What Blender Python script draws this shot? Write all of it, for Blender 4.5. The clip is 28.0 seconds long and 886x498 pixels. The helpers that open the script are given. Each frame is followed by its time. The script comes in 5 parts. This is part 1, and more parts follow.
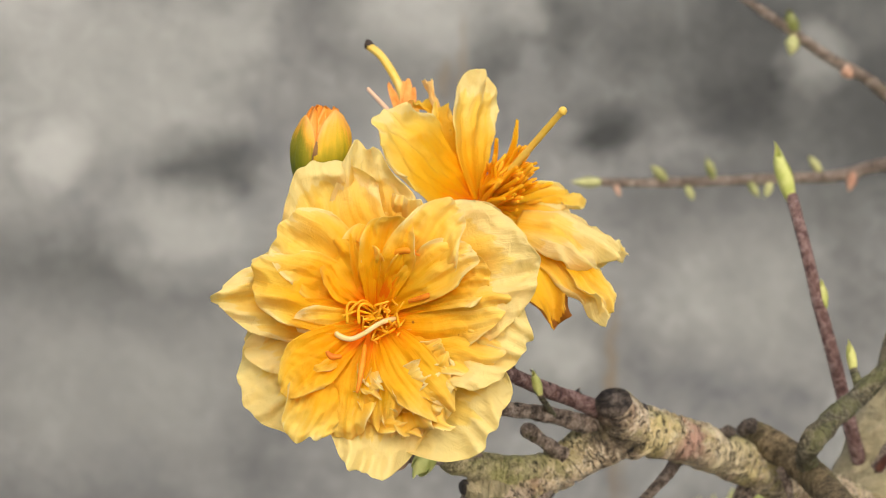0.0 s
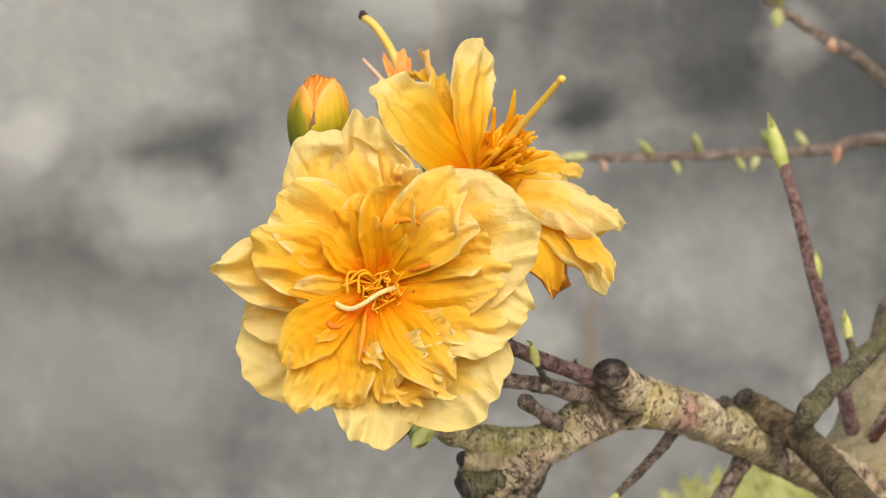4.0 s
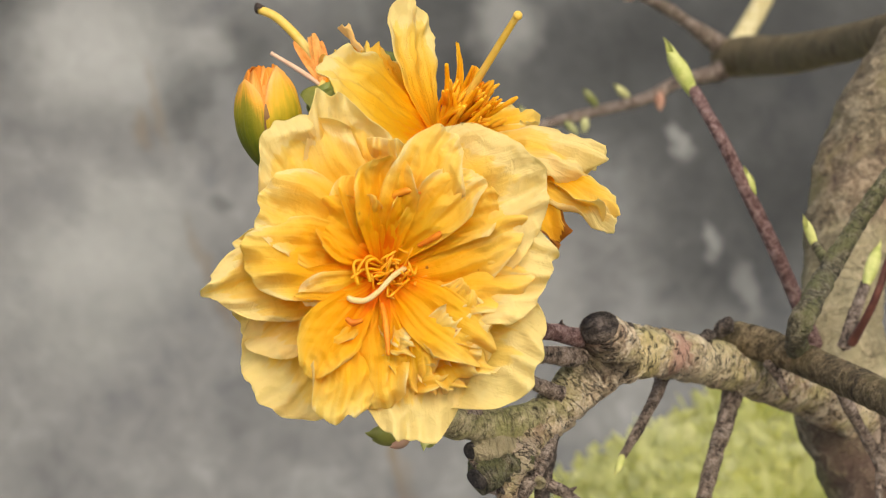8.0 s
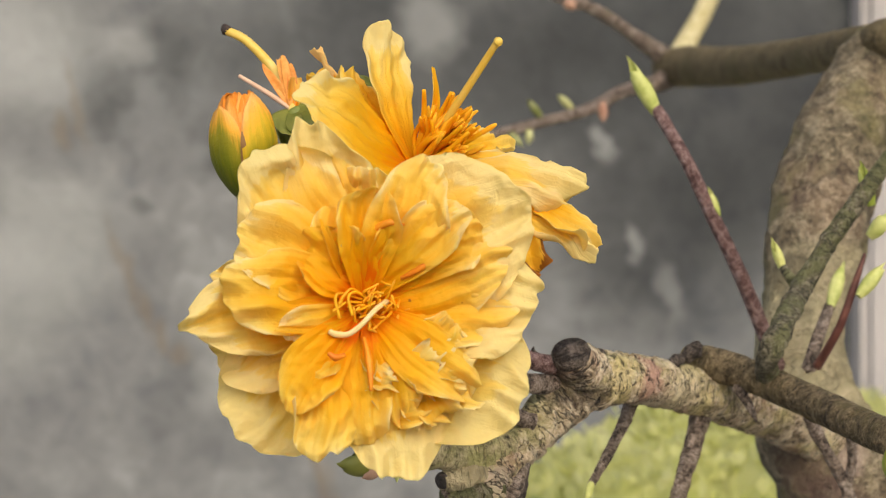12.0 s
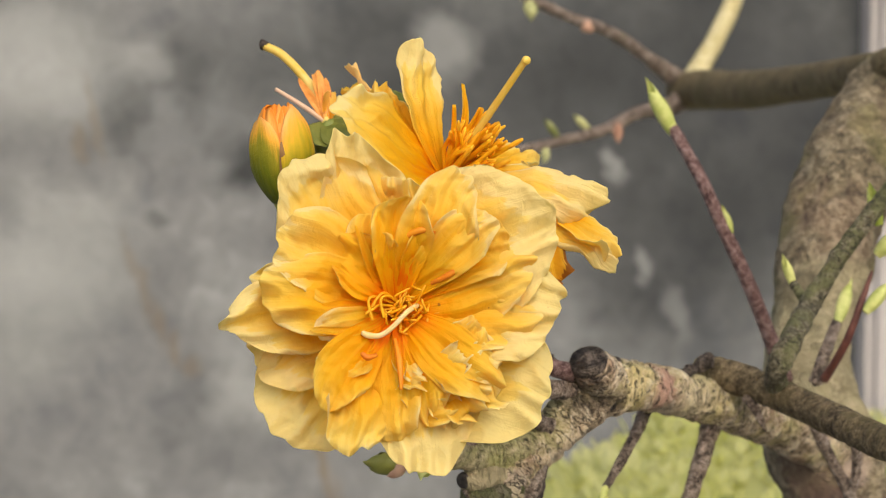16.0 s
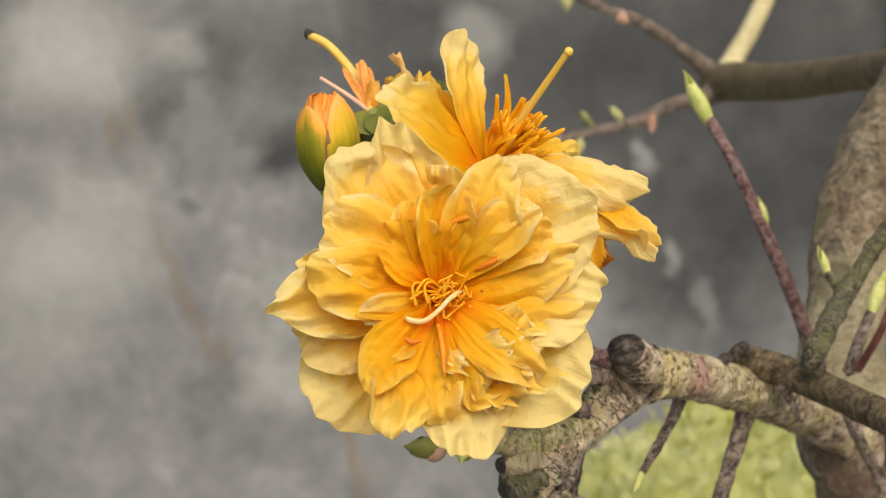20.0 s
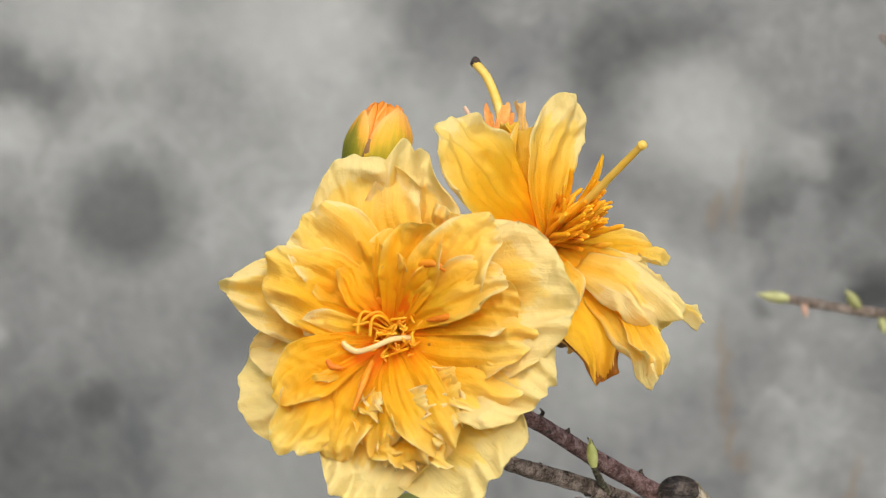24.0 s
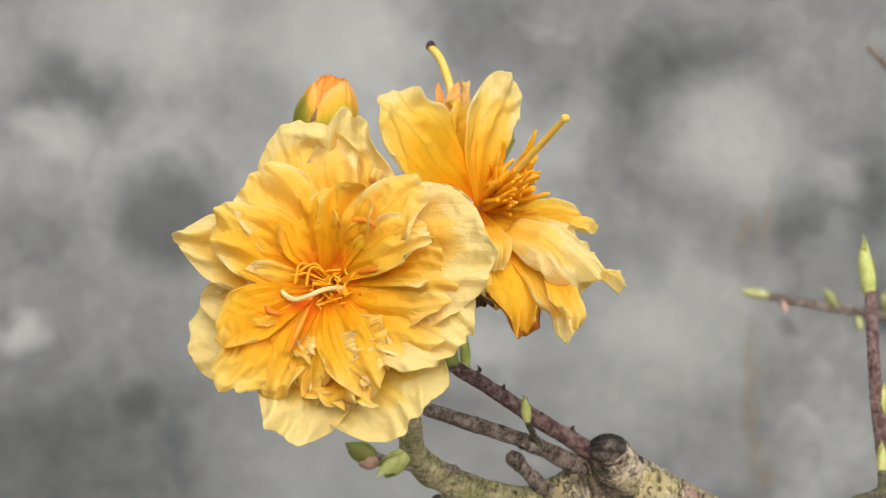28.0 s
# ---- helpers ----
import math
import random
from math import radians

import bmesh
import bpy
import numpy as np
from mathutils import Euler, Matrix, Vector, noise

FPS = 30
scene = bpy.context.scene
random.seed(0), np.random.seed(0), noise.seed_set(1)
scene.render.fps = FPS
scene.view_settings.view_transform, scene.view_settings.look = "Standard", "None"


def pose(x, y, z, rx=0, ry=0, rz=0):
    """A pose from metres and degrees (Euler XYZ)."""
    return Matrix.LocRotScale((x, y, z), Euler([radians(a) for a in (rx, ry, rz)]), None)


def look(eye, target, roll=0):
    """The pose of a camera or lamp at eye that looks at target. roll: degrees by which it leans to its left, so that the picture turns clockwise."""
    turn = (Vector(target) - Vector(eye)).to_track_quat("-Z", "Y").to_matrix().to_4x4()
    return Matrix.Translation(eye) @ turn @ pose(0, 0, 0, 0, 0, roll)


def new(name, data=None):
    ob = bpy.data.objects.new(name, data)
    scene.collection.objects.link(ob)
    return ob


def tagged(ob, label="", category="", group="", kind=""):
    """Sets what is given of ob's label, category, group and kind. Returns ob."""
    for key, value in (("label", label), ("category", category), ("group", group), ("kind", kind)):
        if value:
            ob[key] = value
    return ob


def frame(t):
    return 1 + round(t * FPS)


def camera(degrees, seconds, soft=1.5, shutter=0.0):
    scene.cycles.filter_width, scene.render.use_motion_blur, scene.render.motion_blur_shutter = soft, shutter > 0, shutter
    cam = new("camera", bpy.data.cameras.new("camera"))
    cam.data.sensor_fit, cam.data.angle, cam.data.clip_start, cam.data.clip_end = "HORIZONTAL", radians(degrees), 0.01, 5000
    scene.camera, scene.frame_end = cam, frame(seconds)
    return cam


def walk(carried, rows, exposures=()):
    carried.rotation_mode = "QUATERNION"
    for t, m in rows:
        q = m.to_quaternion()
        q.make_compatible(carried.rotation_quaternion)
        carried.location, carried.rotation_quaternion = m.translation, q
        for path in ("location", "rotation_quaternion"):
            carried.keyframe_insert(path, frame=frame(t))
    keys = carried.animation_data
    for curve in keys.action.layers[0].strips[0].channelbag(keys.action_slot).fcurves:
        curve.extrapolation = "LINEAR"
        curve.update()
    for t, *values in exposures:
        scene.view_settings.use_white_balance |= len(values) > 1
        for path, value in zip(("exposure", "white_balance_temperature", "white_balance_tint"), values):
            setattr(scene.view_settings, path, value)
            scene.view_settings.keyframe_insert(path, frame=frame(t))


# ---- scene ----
# A flowering branch close up, about a metre above the ground, in front of a stained concrete wall.
cam = camera(20.91, 28.0, soft=1.0, shutter=0.4)
cam.data.dof.use_dof = True
cam.data.dof.focus_distance = 0.375
cam.data.dof.aperture_fstop = 47.0
PATH = [
    (0.0, pose(0.00916, -0.39002, 1.00973, 90.009, -0.000, 0.003)),
    (0.5, pose(0.00812, -0.39074, 1.00977, 89.991, 0.257, -0.010)),
    (1.0, pose(0.00687, -0.39127, 1.00901, 89.937, 0.229, -0.137)),
    (1.5, pose(0.00729, -0.39230, 1.00939, 89.914, 0.337, -0.357)),
    (2.0, pose(0.00677, -0.39097, 1.00764, 89.842, 0.379, -0.516)),
    (2.5, pose(0.00595, -0.38934, 1.00747, 89.733, 0.344, -0.617)),
    (3.0, pose(0.00604, -0.38824, 1.00854, 89.642, 0.354, -0.613)),
    (3.5, pose(0.00573, -0.38823, 1.00789, 89.589, 0.321, -0.634)),
    (5.5, pose(0.00005, -0.38514, 0.99951, 90.663, 0.548, -1.687)),
    (6.0, pose(0.00095, -0.37860, 0.99372, 91.298, 0.652, -2.205)),
    (6.5, pose(-0.00499, -0.36928, 0.99332, 91.513, 2.633, -2.636)),
    (7.0, pose(-0.02415, -0.36455, 0.98698, 91.601, 8.945, -5.129)),
    (7.5, pose(-0.03057, -0.35768, 0.99664, 90.500, 11.604, -6.742)),
    (8.0, pose(-0.04497, -0.35300, 0.99857, 90.274, 12.858, -8.510)),
    (8.5, pose(-0.05033, -0.34911, 0.99718, 89.907, 13.144, -10.183)),
    (9.0, pose(-0.05367, -0.33971, 1.00528, 89.299, 12.553, -11.394)),
    (9.5, pose(-0.05818, -0.32504, 1.00973, 88.547, 12.453, -11.786)),
    (10.0, pose(-0.05525, -0.32480, 1.01026, 88.291, 12.742, -11.689)),
    (10.5, pose(-0.05478, -0.33257, 1.01045, 88.909, 12.893, -11.172)),
    (11.0, pose(-0.05733, -0.33856, 1.00765, 89.210, 12.775, -10.815)),
    (11.5, pose(-0.05475, -0.34410, 1.00765, 89.397, 12.825, -10.821)),
    (12.0, pose(-0.05366, -0.34456, 1.00674, 89.565, 12.831, -10.876)),
    (12.5, pose(-0.05290, -0.34571, 1.01012, 89.686, 12.881, -11.006)),
    (14.5, pose(-0.05254, -0.35707, 1.00890, 89.522, 12.181, -10.637)),
    (15.0, pose(-0.05729, -0.36110, 1.00708, 89.640, 12.053, -10.603)),
    (15.5, pose(-0.05877, -0.36004, 1.00625, 89.890, 11.943, -10.621)),
    (16.0, pose(-0.06081, -0.36112, 1.00545, 90.113, 11.838, -10.751)),
    (16.5, pose(-0.06071, -0.36086, 1.00491, 90.209, 11.743, -10.961)),
    (17.0, pose(-0.06379, -0.35722, 1.00698, 90.248, 11.762, -11.104)),
    (17.5, pose(-0.06214, -0.35695, 1.00525, 90.153, 11.540, -11.345)),
    (18.0, pose(-0.06574, -0.35997, 1.00567, 90.149, 11.623, -11.372)),
    (18.5, pose(-0.06488, -0.36363, 1.00557, 90.105, 11.617, -11.396)),
    (19.0, pose(-0.06485, -0.36349, 1.00543, 90.114, 11.759, -11.318)),
    (19.5, pose(-0.06474, -0.36473, 1.00604, 90.128, 11.723, -10.977)),
    (20.0, pose(-0.06464, -0.36646, 1.00564, 89.989, 11.352, -10.140)),
    (20.5, pose(-0.05591, -0.36480, 1.00812, 90.001, 10.807, -9.321)),
    (22.5, pose(0.04197, -0.34328, 1.00630, 89.505, -4.543, 4.768)),
    (23.0, pose(0.04679, -0.34288, 1.00377, 90.672, -7.109, 6.060)),
    (23.5, pose(0.04709, -0.34474, 1.00033, 91.856, -8.360, 6.900)),
    (24.0, pose(0.05200, -0.34840, 0.99462, 92.917, -9.298, 7.498)),
    (24.5, pose(0.06255, -0.36403, 0.98781, 93.814, -10.280, 8.127)),
    (25.0, pose(0.07472, -0.36855, 0.98388, 94.605, -12.159, 9.461)),
    (25.5, pose(0.07813, -0.37251, 0.98287, 94.022, -12.522, 11.154)),
    (26.0, pose(0.07893, -0.37045, 0.98447, 93.929, -12.101, 11.006)),
    (26.5, pose(0.07872, -0.37178, 0.98412, 93.906, -11.690, 10.557)),
    (27.0, pose(0.07716, -0.37399, 0.98474, 93.741, -11.392, 10.137)),
    (27.5, pose(0.07785, -0.37608, 0.98615, 93.521, -10.994, 9.694)),
    (28.0, pose(0.07968, -0.37531, 0.98600, 93.334, -10.709, 9.178)),
]
EXPOSURES = [(0.0, 0.14, 6500, 10), (7.0, 0.12, 6500, 10), (12.0, 0.02, 6550, 10), (20.5, 0.02, 6550, 10), (22.5, 0.10, 6100, 9), (28.0, 0.12, 6050, 9)]
walk(cam, PATH, EXPOSURES)

# ---- light ----
world = bpy.data.worlds.new("sky")
scene.world = world
world.use_nodes = True
wn = world.node_tree.nodes
sky = wn.new("ShaderNodeTexSky")
sky.sky_type, sky.sun_disc = "NISHITA", False
sky.sun_elevation, sky.sun_rotation = radians(33), radians(171)
sky.air_density, sky.dust_density = 1.0, 4.0
wn["Background"].inputs[1].default_value = 0.15
world.node_tree.links.new(sky.outputs[0], wn["Background"].inputs[0])
sun = new("sun", bpy.data.lights.new("sun", "SUN"))
sun.data.energy, sun.data.angle, sun.data.color = 1.5, radians(80), (1.0, 0.96, 0.91)
sun.matrix_world = look((0.5, -3.0, 2.6), (0, 0.2, 0.6))

# ---- helpers of this scene ----
S = 0.037  # the length of one outer petal sets the measure of the plant


def at(x, y, d):
    """A place near the flower: right, down and away from it, in petal lengths."""
    return Vector((x * S, d * S, 1.0 - y * S))


def thing(name, place, label, category, group="", kind=""):
    ob = new(name)
    ob.empty_display_size = 0.01
    ob.location = place
    return tagged(ob, label, category, group, kind)


def base_of(ob):
    p = Vector(ob.location)
    while ob.parent:
        ob = ob.parent
        p = p + Vector(ob.location)
    return p


def part(name, geo, material, parent=None, label="", smooth=True):
    """One mesh object out of (verts, faces, uvs or None), in world places, under a thing or a part."""
    verts, faces, uvs = geo
    o = base_of(parent) if parent else Vector()
    me = bpy.data.meshes.new(name)
    me.from_pydata([tuple(Vector(v) - o) for v in verts], [], faces)
    if uvs:
        layer = me.uv_layers.new(name="uv")
        for loop in me.loops:
            layer.data[loop.index].uv = uvs[loop.vertex_index]
    if smooth:
        me.polygons.foreach_set("use_smooth", [True] * len(me.polygons))
    me.materials.append(material)
    ob = new(name, me)
    if parent:
        ob.parent = parent
    if label:
        ob["label"] = label
    return ob


def spline(points, steps):
    """A smooth line through places with radii: (Vector, radius)."""
    ps = [points[0]] + list(points) + [points[-1]]
    out = []
    for i in range(1, len(ps) - 2):
        for k in range(steps):
            t = k / steps
            w = (-t + 2 * t * t - t ** 3, 2 - 5 * t * t + 3 * t ** 3, t + 4 * t * t - 3 * t ** 3, t ** 3 - t * t)
            p = sum((ps[i - 1 + j][0] * w[j] * 0.5 for j in range(4)), Vector())
            r = ps[i][1] * (1 - t) + ps[i + 1][1] * t
            out.append((p, r))
    out.append((points[-1][0].copy(), points[-1][1]))
    return out


def tube(points, steps=6, sides=12, rough=0.0, grain=150.0, round_end=True, seed=0, rings=0.0, ring_len=0.0011):
    """A tapering limb along a line, with an uneven skin, cracks round it and closed ends; uv in metres round and along it."""
    line = spline(points, steps)
    verts, faces, uvs = [], [], []
    n, w = len(line), sides + 1
    side, run = None, 0.0
    for i, (p, r) in enumerate(line):
        d = (line[min(i + 1, n - 1)][0] - line[max(i - 1, 0)][0]).normalized()
        if side is None:
            side = Vector((0.05, 1.0, 0.1))
        else:
            run += (p - line[i - 1][0]).length
        side = (side - d * side.dot(d)).normalized()
        other = d.cross(side)
        for k in range(w):
            a = 2 * math.pi * (k % sides) / sides
            v = side * math.cos(a) + other * math.sin(a)
            q = p + v * r
            h = 0.0
            if rough:
                h = rough * (noise.noise(q * grain + Vector((seed, 0, 0))) + 0.5 * noise.noise(q * grain * 2.7 + Vector((0, seed, 0))))
            if rings:
                c = noise.noise(Vector((math.cos(a) * 1.6, math.sin(a) * 1.6 + seed, run / ring_len * 0.55)))
                h -= rings * max(0.0, 1 - abs(c) * 5)
            verts.append(p + v * r * (1 + h))
            uvs.append((2 * math.pi * k / sides * points[0][1], run))
    for i in range(n - 1):
        for k in range(sides):
            a = i * w + k
            faces.append((a, a + 1, a + 1 + w, a + w))
    for end, i in ((0, 0), (1, n - 1)):
        p, r = line[i]
        d = (line[1][0] - line[0][0]).normalized() * -1 if end == 0 else (line[-1][0] - line[-2][0]).normalized()
        c = len(verts)
        verts.append(p + d * r * (0.6 if round_end else 0.05))
        uvs.append((0.0, run if end else 0.0))
        for k in range(sides):
            a, b = i * w + k, i * w + k + 1
            faces.append((b, a, c) if end == 0 else (a, b, c))
    return verts, faces, uvs


# ---- materials ----
def material(name):
    m = bpy.data.materials.new(name)
    m.use_nodes = True
    return m, m.node_tree.nodes, m.node_tree.links, m.node_tree.nodes["Principled BSDF"]


def ramp(nodes, stops):
    r = nodes.new("ShaderNodeValToRGB")
    e = r.color_ramp.elements
    while len(e) < len(stops):
        e.new(0.5)
    for el, (p, c) in zip(e, stops):
        el.position, el.color = p, (*c, 1)
    return r


def noise_node(nodes, links, vec, scale, detail=4.0, rough=0.6, dist=0.0):
    n = nodes.new("ShaderNodeTexNoise")
    n.inputs["Scale"].default_value, n.inputs["Detail"].default_value = scale, detail
    n.inputs["Roughness"].default_value, n.inputs["Distortion"].default_value = rough, dist
    if vec is not None:
        links.new(vec, n.inputs["Vector"])
    return n


def math_node(nodes, links, op, a, b):
    n = nodes.new("ShaderNodeMath")
    n.operation = op
    for i, v in enumerate((a, b)):
        if isinstance(v, (int, float)):
            n.inputs[i].default_value = v
        else:
            links.new(v, n.inputs[i])
    return n.outputs[0]


def mix_node(nodes, links, fac, a, b, blend="MIX"):
    n = nodes.new("ShaderNodeMix")
    n.data_type, n.blend_type = "RGBA", blend
    for i, v in ((0, fac), (6, a), (7, b)):
        if isinstance(v, (int, float)):
            n.inputs[i].default_value = v
        elif isinstance(v, tuple):
            n.inputs[i].default_value = (*v, 1)
        else:
            links.new(v, n.inputs[i])
    return n.outputs[2]


def petal_material(name, stops, shift=0.0, glow=0.54):
    """Thin petal skin: colour runs from base to rim along the veins, creases run out from the base, few brown flecks; light shines through."""
    m, nodes, links, bsdf = material(name)
    uv = nodes.new("ShaderNodeUVMap")
    sep = nodes.new("ShaderNodeSeparateXYZ")
    links.new(uv.outputs[0], sep.inputs[0])
    info = nodes.new("ShaderNodeObjectInfo")
    geo = nodes.new("ShaderNodeTexCoord")
    own = nodes.new("ShaderNodeVectorMath")  # each petal has veins of its own
    own.operation = "MULTIPLY_ADD"
    links.new(info.outputs["Random"], own.inputs[0])
    own.inputs[1].default_value = (31.0, 17.0, 5.0)
    links.new(uv.outputs[0], own.inputs[2])

    def along(sx, sy, detail, rough, dist):
        mp = nodes.new("ShaderNodeMapping")
        mp.inputs["Scale"].default_value = (sx, sy, 1)
        links.new(own.outputs[0], mp.inputs[0])
        return noise_node(nodes, links, mp.outputs[0], 1.0, detail, rough, dist).outputs[0]

    big = noise_node(nodes, links, geo.outputs["Object"], 160, 3)
    vein = along(16, 1.6, 3, 0.6, 0.3)
    broad = along(4.5, 1.0, 2, 0.5, 0.6)
    hair = along(46, 2.6, 2, 0.5, 0.2)
    v = math_node(nodes, links, "ADD", sep.outputs[1], math_node(nodes, links, "MULTIPLY", math_node(nodes, links, "SUBTRACT", big.outputs[0], 0.5), 0.34))
    v = math_node(nodes, links, "ADD", v, math_node(nodes, links, "MULTIPLY", math_node(nodes, links, "SUBTRACT", vein, 0.5), 0.28))
    v = math_node(nodes, links, "ADD", v, math_node(nodes, links, "MULTIPLY", math_node(nodes, links, "SUBTRACT", broad, 0.5), 0.42))
    rim = math_node(nodes, links, "POWER", math_node(nodes, links, "MULTIPLY", math_node(nodes, links, "ABSOLUTE", math_node(nodes, links, "SUBTRACT", sep.outputs[0], 0.5), 0.0), 2.0), 4.0)
    v = math_node(nodes, links, "ADD", v, math_node(nodes, links, "MULTIPLY", math_node(nodes, links, "MULTIPLY", rim, sep.outputs[1]), 0.42))
    v = math_node(nodes, links, "ADD", v, math_node(nodes, links, "MULTIPLY", math_node(nodes, links, "SUBTRACT", info.outputs["Random"], 0.5), 0.2))
    v = math_node(nodes, links, "ADD", v, shift)
    r = ramp(nodes, stops)
    links.new(v, r.inputs[0])
    fleck = noise_node(nodes, links, geo.outputs["Object"], 620, 1, 0.4)
    fm = ramp(nodes, [(0.80, (0, 0, 0)), (0.84, (1, 1, 1))])
    links.new(fleck.outputs[0], fm.inputs[0])
    col = mix_node(nodes, links, math_node(nodes, links, "MULTIPLY", fm.outputs[0], 0.8), r.outputs[0], (0.42, 0.14, 0.015))
    links.new(col, bsdf.inputs["Base Color"])
    bsdf.inputs["Roughness"].default_value = 0.5
    bsdf.inputs["Specular IOR Level"].default_value = 0.18
    wrinkle = noise_node(nodes, links, geo.outputs["Object"], 420, 4, 0.55, 1.0)
    crease = math_node(nodes, links, "ABSOLUTE", math_node(nodes, links, "SUBTRACT", vein, 0.5), 0.0)
    fine = math_node(nodes, links, "ABSOLUTE", math_node(nodes, links, "SUBTRACT", wrinkle.outputs[0], 0.5), 0.0)
    h = math_node(nodes, links, "ADD", math_node(nodes, links, "MULTIPLY", crease, 0.6), math_node(nodes, links, "MULTIPLY", fine, -0.9))
    h = math_node(nodes, links, "ADD", h, math_node(nodes, links, "MULTIPLY", hair, 0.25))
    bump = nodes.new("ShaderNodeBump")
    bump.inputs["Strength"].default_value, bump.inputs["Distance"].default_value = 0.45, 0.0008
    links.new(h, bump.inputs["Height"])
    links.new(bump.outputs[0], bsdf.inputs["Normal"])
    tl = nodes.new("ShaderNodeBsdfTranslucent")
    links.new(mix_node(nodes, links, 1.0, col, (1.0, 0.90, 0.60), "MULTIPLY"), tl.inputs[0])  # light that passes the petal comes out deeper
    links.new(bump.outputs[0], tl.inputs["Normal"])
    mx = nodes.new("ShaderNodeMixShader")
    mx.inputs[0].default_value = glow
    links.new(bsdf.outputs[0], mx.inputs[1])
    links.new(tl.outputs[0], mx.inputs[2])
    links.new(mx.outputs[0], nodes["Material Output"].inputs[0])
    return m


YELLOW = [(0.0, (0.97, 0.27, 0.001)), (0.1, (0.97, 0.39, 0.002)), (0.28, (0.97, 0.555, 0.004)), (0.54, (0.97, 0.65, 0.03)), (0.76, (0.97, 0.745, 0.115)), (0.96, (0.965, 0.82, 0.255)), (1.15, (0.96, 0.87, 0.42))]
PETAL = petal_material("yellow petal", YELLOW, 0.07)
PETAL_OUT = petal_material("pale yellow outer petal", YELLOW, 0.18)
PETAL_IN = petal_material("deep yellow inner petal", YELLOW, -0.08)
PETAL_DEEP = petal_material("orange staminode", YELLOW, -0.22)
PEACH = petal_material("wilting peach petal", [(0.0, (0.90, 0.40, 0.02)), (0.4, (0.94, 0.60, 0.11)), (1.0, (0.94, 0.70, 0.27))], 0, 0.4)


def plain(name, a, b, scale=300.0, rough=0.5, bump=0.2, dist=0.0004, glow=0.0, vary=0.15):
    """A skin between two colours, with fine relief."""
    m, nodes, links, bsdf = material(name)
    tc = nodes.new("ShaderNodeTexCoord")
    info = nodes.new("ShaderNodeObjectInfo")
    n1 = noise_node(nodes, links, tc.outputs["Object"], scale, 5)
    n2 = noise_node(nodes, links, tc.outputs["Object"], scale * 5, 4)
    f = math_node(nodes, links, "ADD", n1.outputs[0], math_node(nodes, links, "MULTIPLY", math_node(nodes, links, "SUBTRACT", info.outputs["Random"], 0.5), vary * 2))
    r = ramp(nodes, [(0.3, a), (0.7, b)])
    links.new(f, r.inputs[0])
    links.new(r.outputs[0], bsdf.inputs["Base Color"])
    bsdf.inputs["Roughness"].default_value = rough
    bp = nodes.new("ShaderNodeBump")
    bp.inputs["Strength"].default_value, bp.inputs["Distance"].default_value = bump, dist
    links.new(math_node(nodes, links, "ADD", n1.outputs[0], n2.outputs[0]), bp.inputs["Height"])
    links.new(bp.outputs[0], bsdf.inputs["Normal"])
    if glow:
        tl = nodes.new("ShaderNodeBsdfTranslucent")
        links.new(r.outputs[0], tl.inputs[0])
        mx = nodes.new("ShaderNodeMixShader")
        mx.inputs[0].default_value = glow
        links.new(bsdf.outputs[0], mx.inputs[1])
        links.new(tl.outputs[0], mx.inputs[2])
        links.new(mx.outputs[0], nodes["Material Output"].inputs[0])
    return m


STAMEN = plain("orange filament", (0.96, 0.46, 0.003), (0.97, 0.60, 0.010), 500, 0.5, 0.1, glow=0.4)
ANTHER = plain("orange anther", (0.95, 0.42, 0.005), (0.97, 0.58, 0.03), 900, 0.6, 0.3)
STYLE = plain("cream yellow style", (0.88, 0.60, 0.08), (0.92, 0.70, 0.20), 400, 0.45, 0.1, glow=0.2)
CREAM = plain("cream white style", (0.90, 0.70, 0.28), (0.94, 0.80, 0.46), 400, 0.45, 0.1, glow=0.2)
STIGMA = plain("blackened stigma", (0.012, 0.01, 0.008), (0.05, 0.03, 0.02), 900, 0.7, 0.4)
SEPAL = plain("olive green sepal", (0.085, 0.11, 0.012), (0.25, 0.26, 0.045), 80, 0.4, 0.15, glow=0.1)
DRY = plain("dried orange stamen", (0.72, 0.25, 0.025), (0.90, 0.44, 0.10), 600, 0.6, 0.2, glow=0.1)
PINKISH = plain("pinkish filament", (0.62, 0.36, 0.22), (0.72, 0.48, 0.32), 500, 0.6, 0.1)
SEPAL_DRY = plain("dry brown sepal", (0.06, 0.025, 0.01), (0.25, 0.13, 0.04), 200, 0.6, 0.3)
LEAFBUD = plain("pale green bud scale", (0.36, 0.44, 0.06), (0.74, 0.75, 0.28), 260, 0.45, 0.35, 0.0006, glow=0.15)
LEAFBUD_FAR = plain("dull green bud scale", (0.16, 0.18, 0.045), (0.50, 0.50, 0.22), 260, 0.5, 0.3, 0.0006)
LEAFBUD_RED = plain("pinkish bud scale", (0.36, 0.18, 0.11), (0.56, 0.36, 0.25), 220, 0.5, 0.2)
STALK = plain("green flower stalk", (0.16, 0.20, 0.03), (0.30, 0.32, 0.06), 250, 0.5, 0.2)


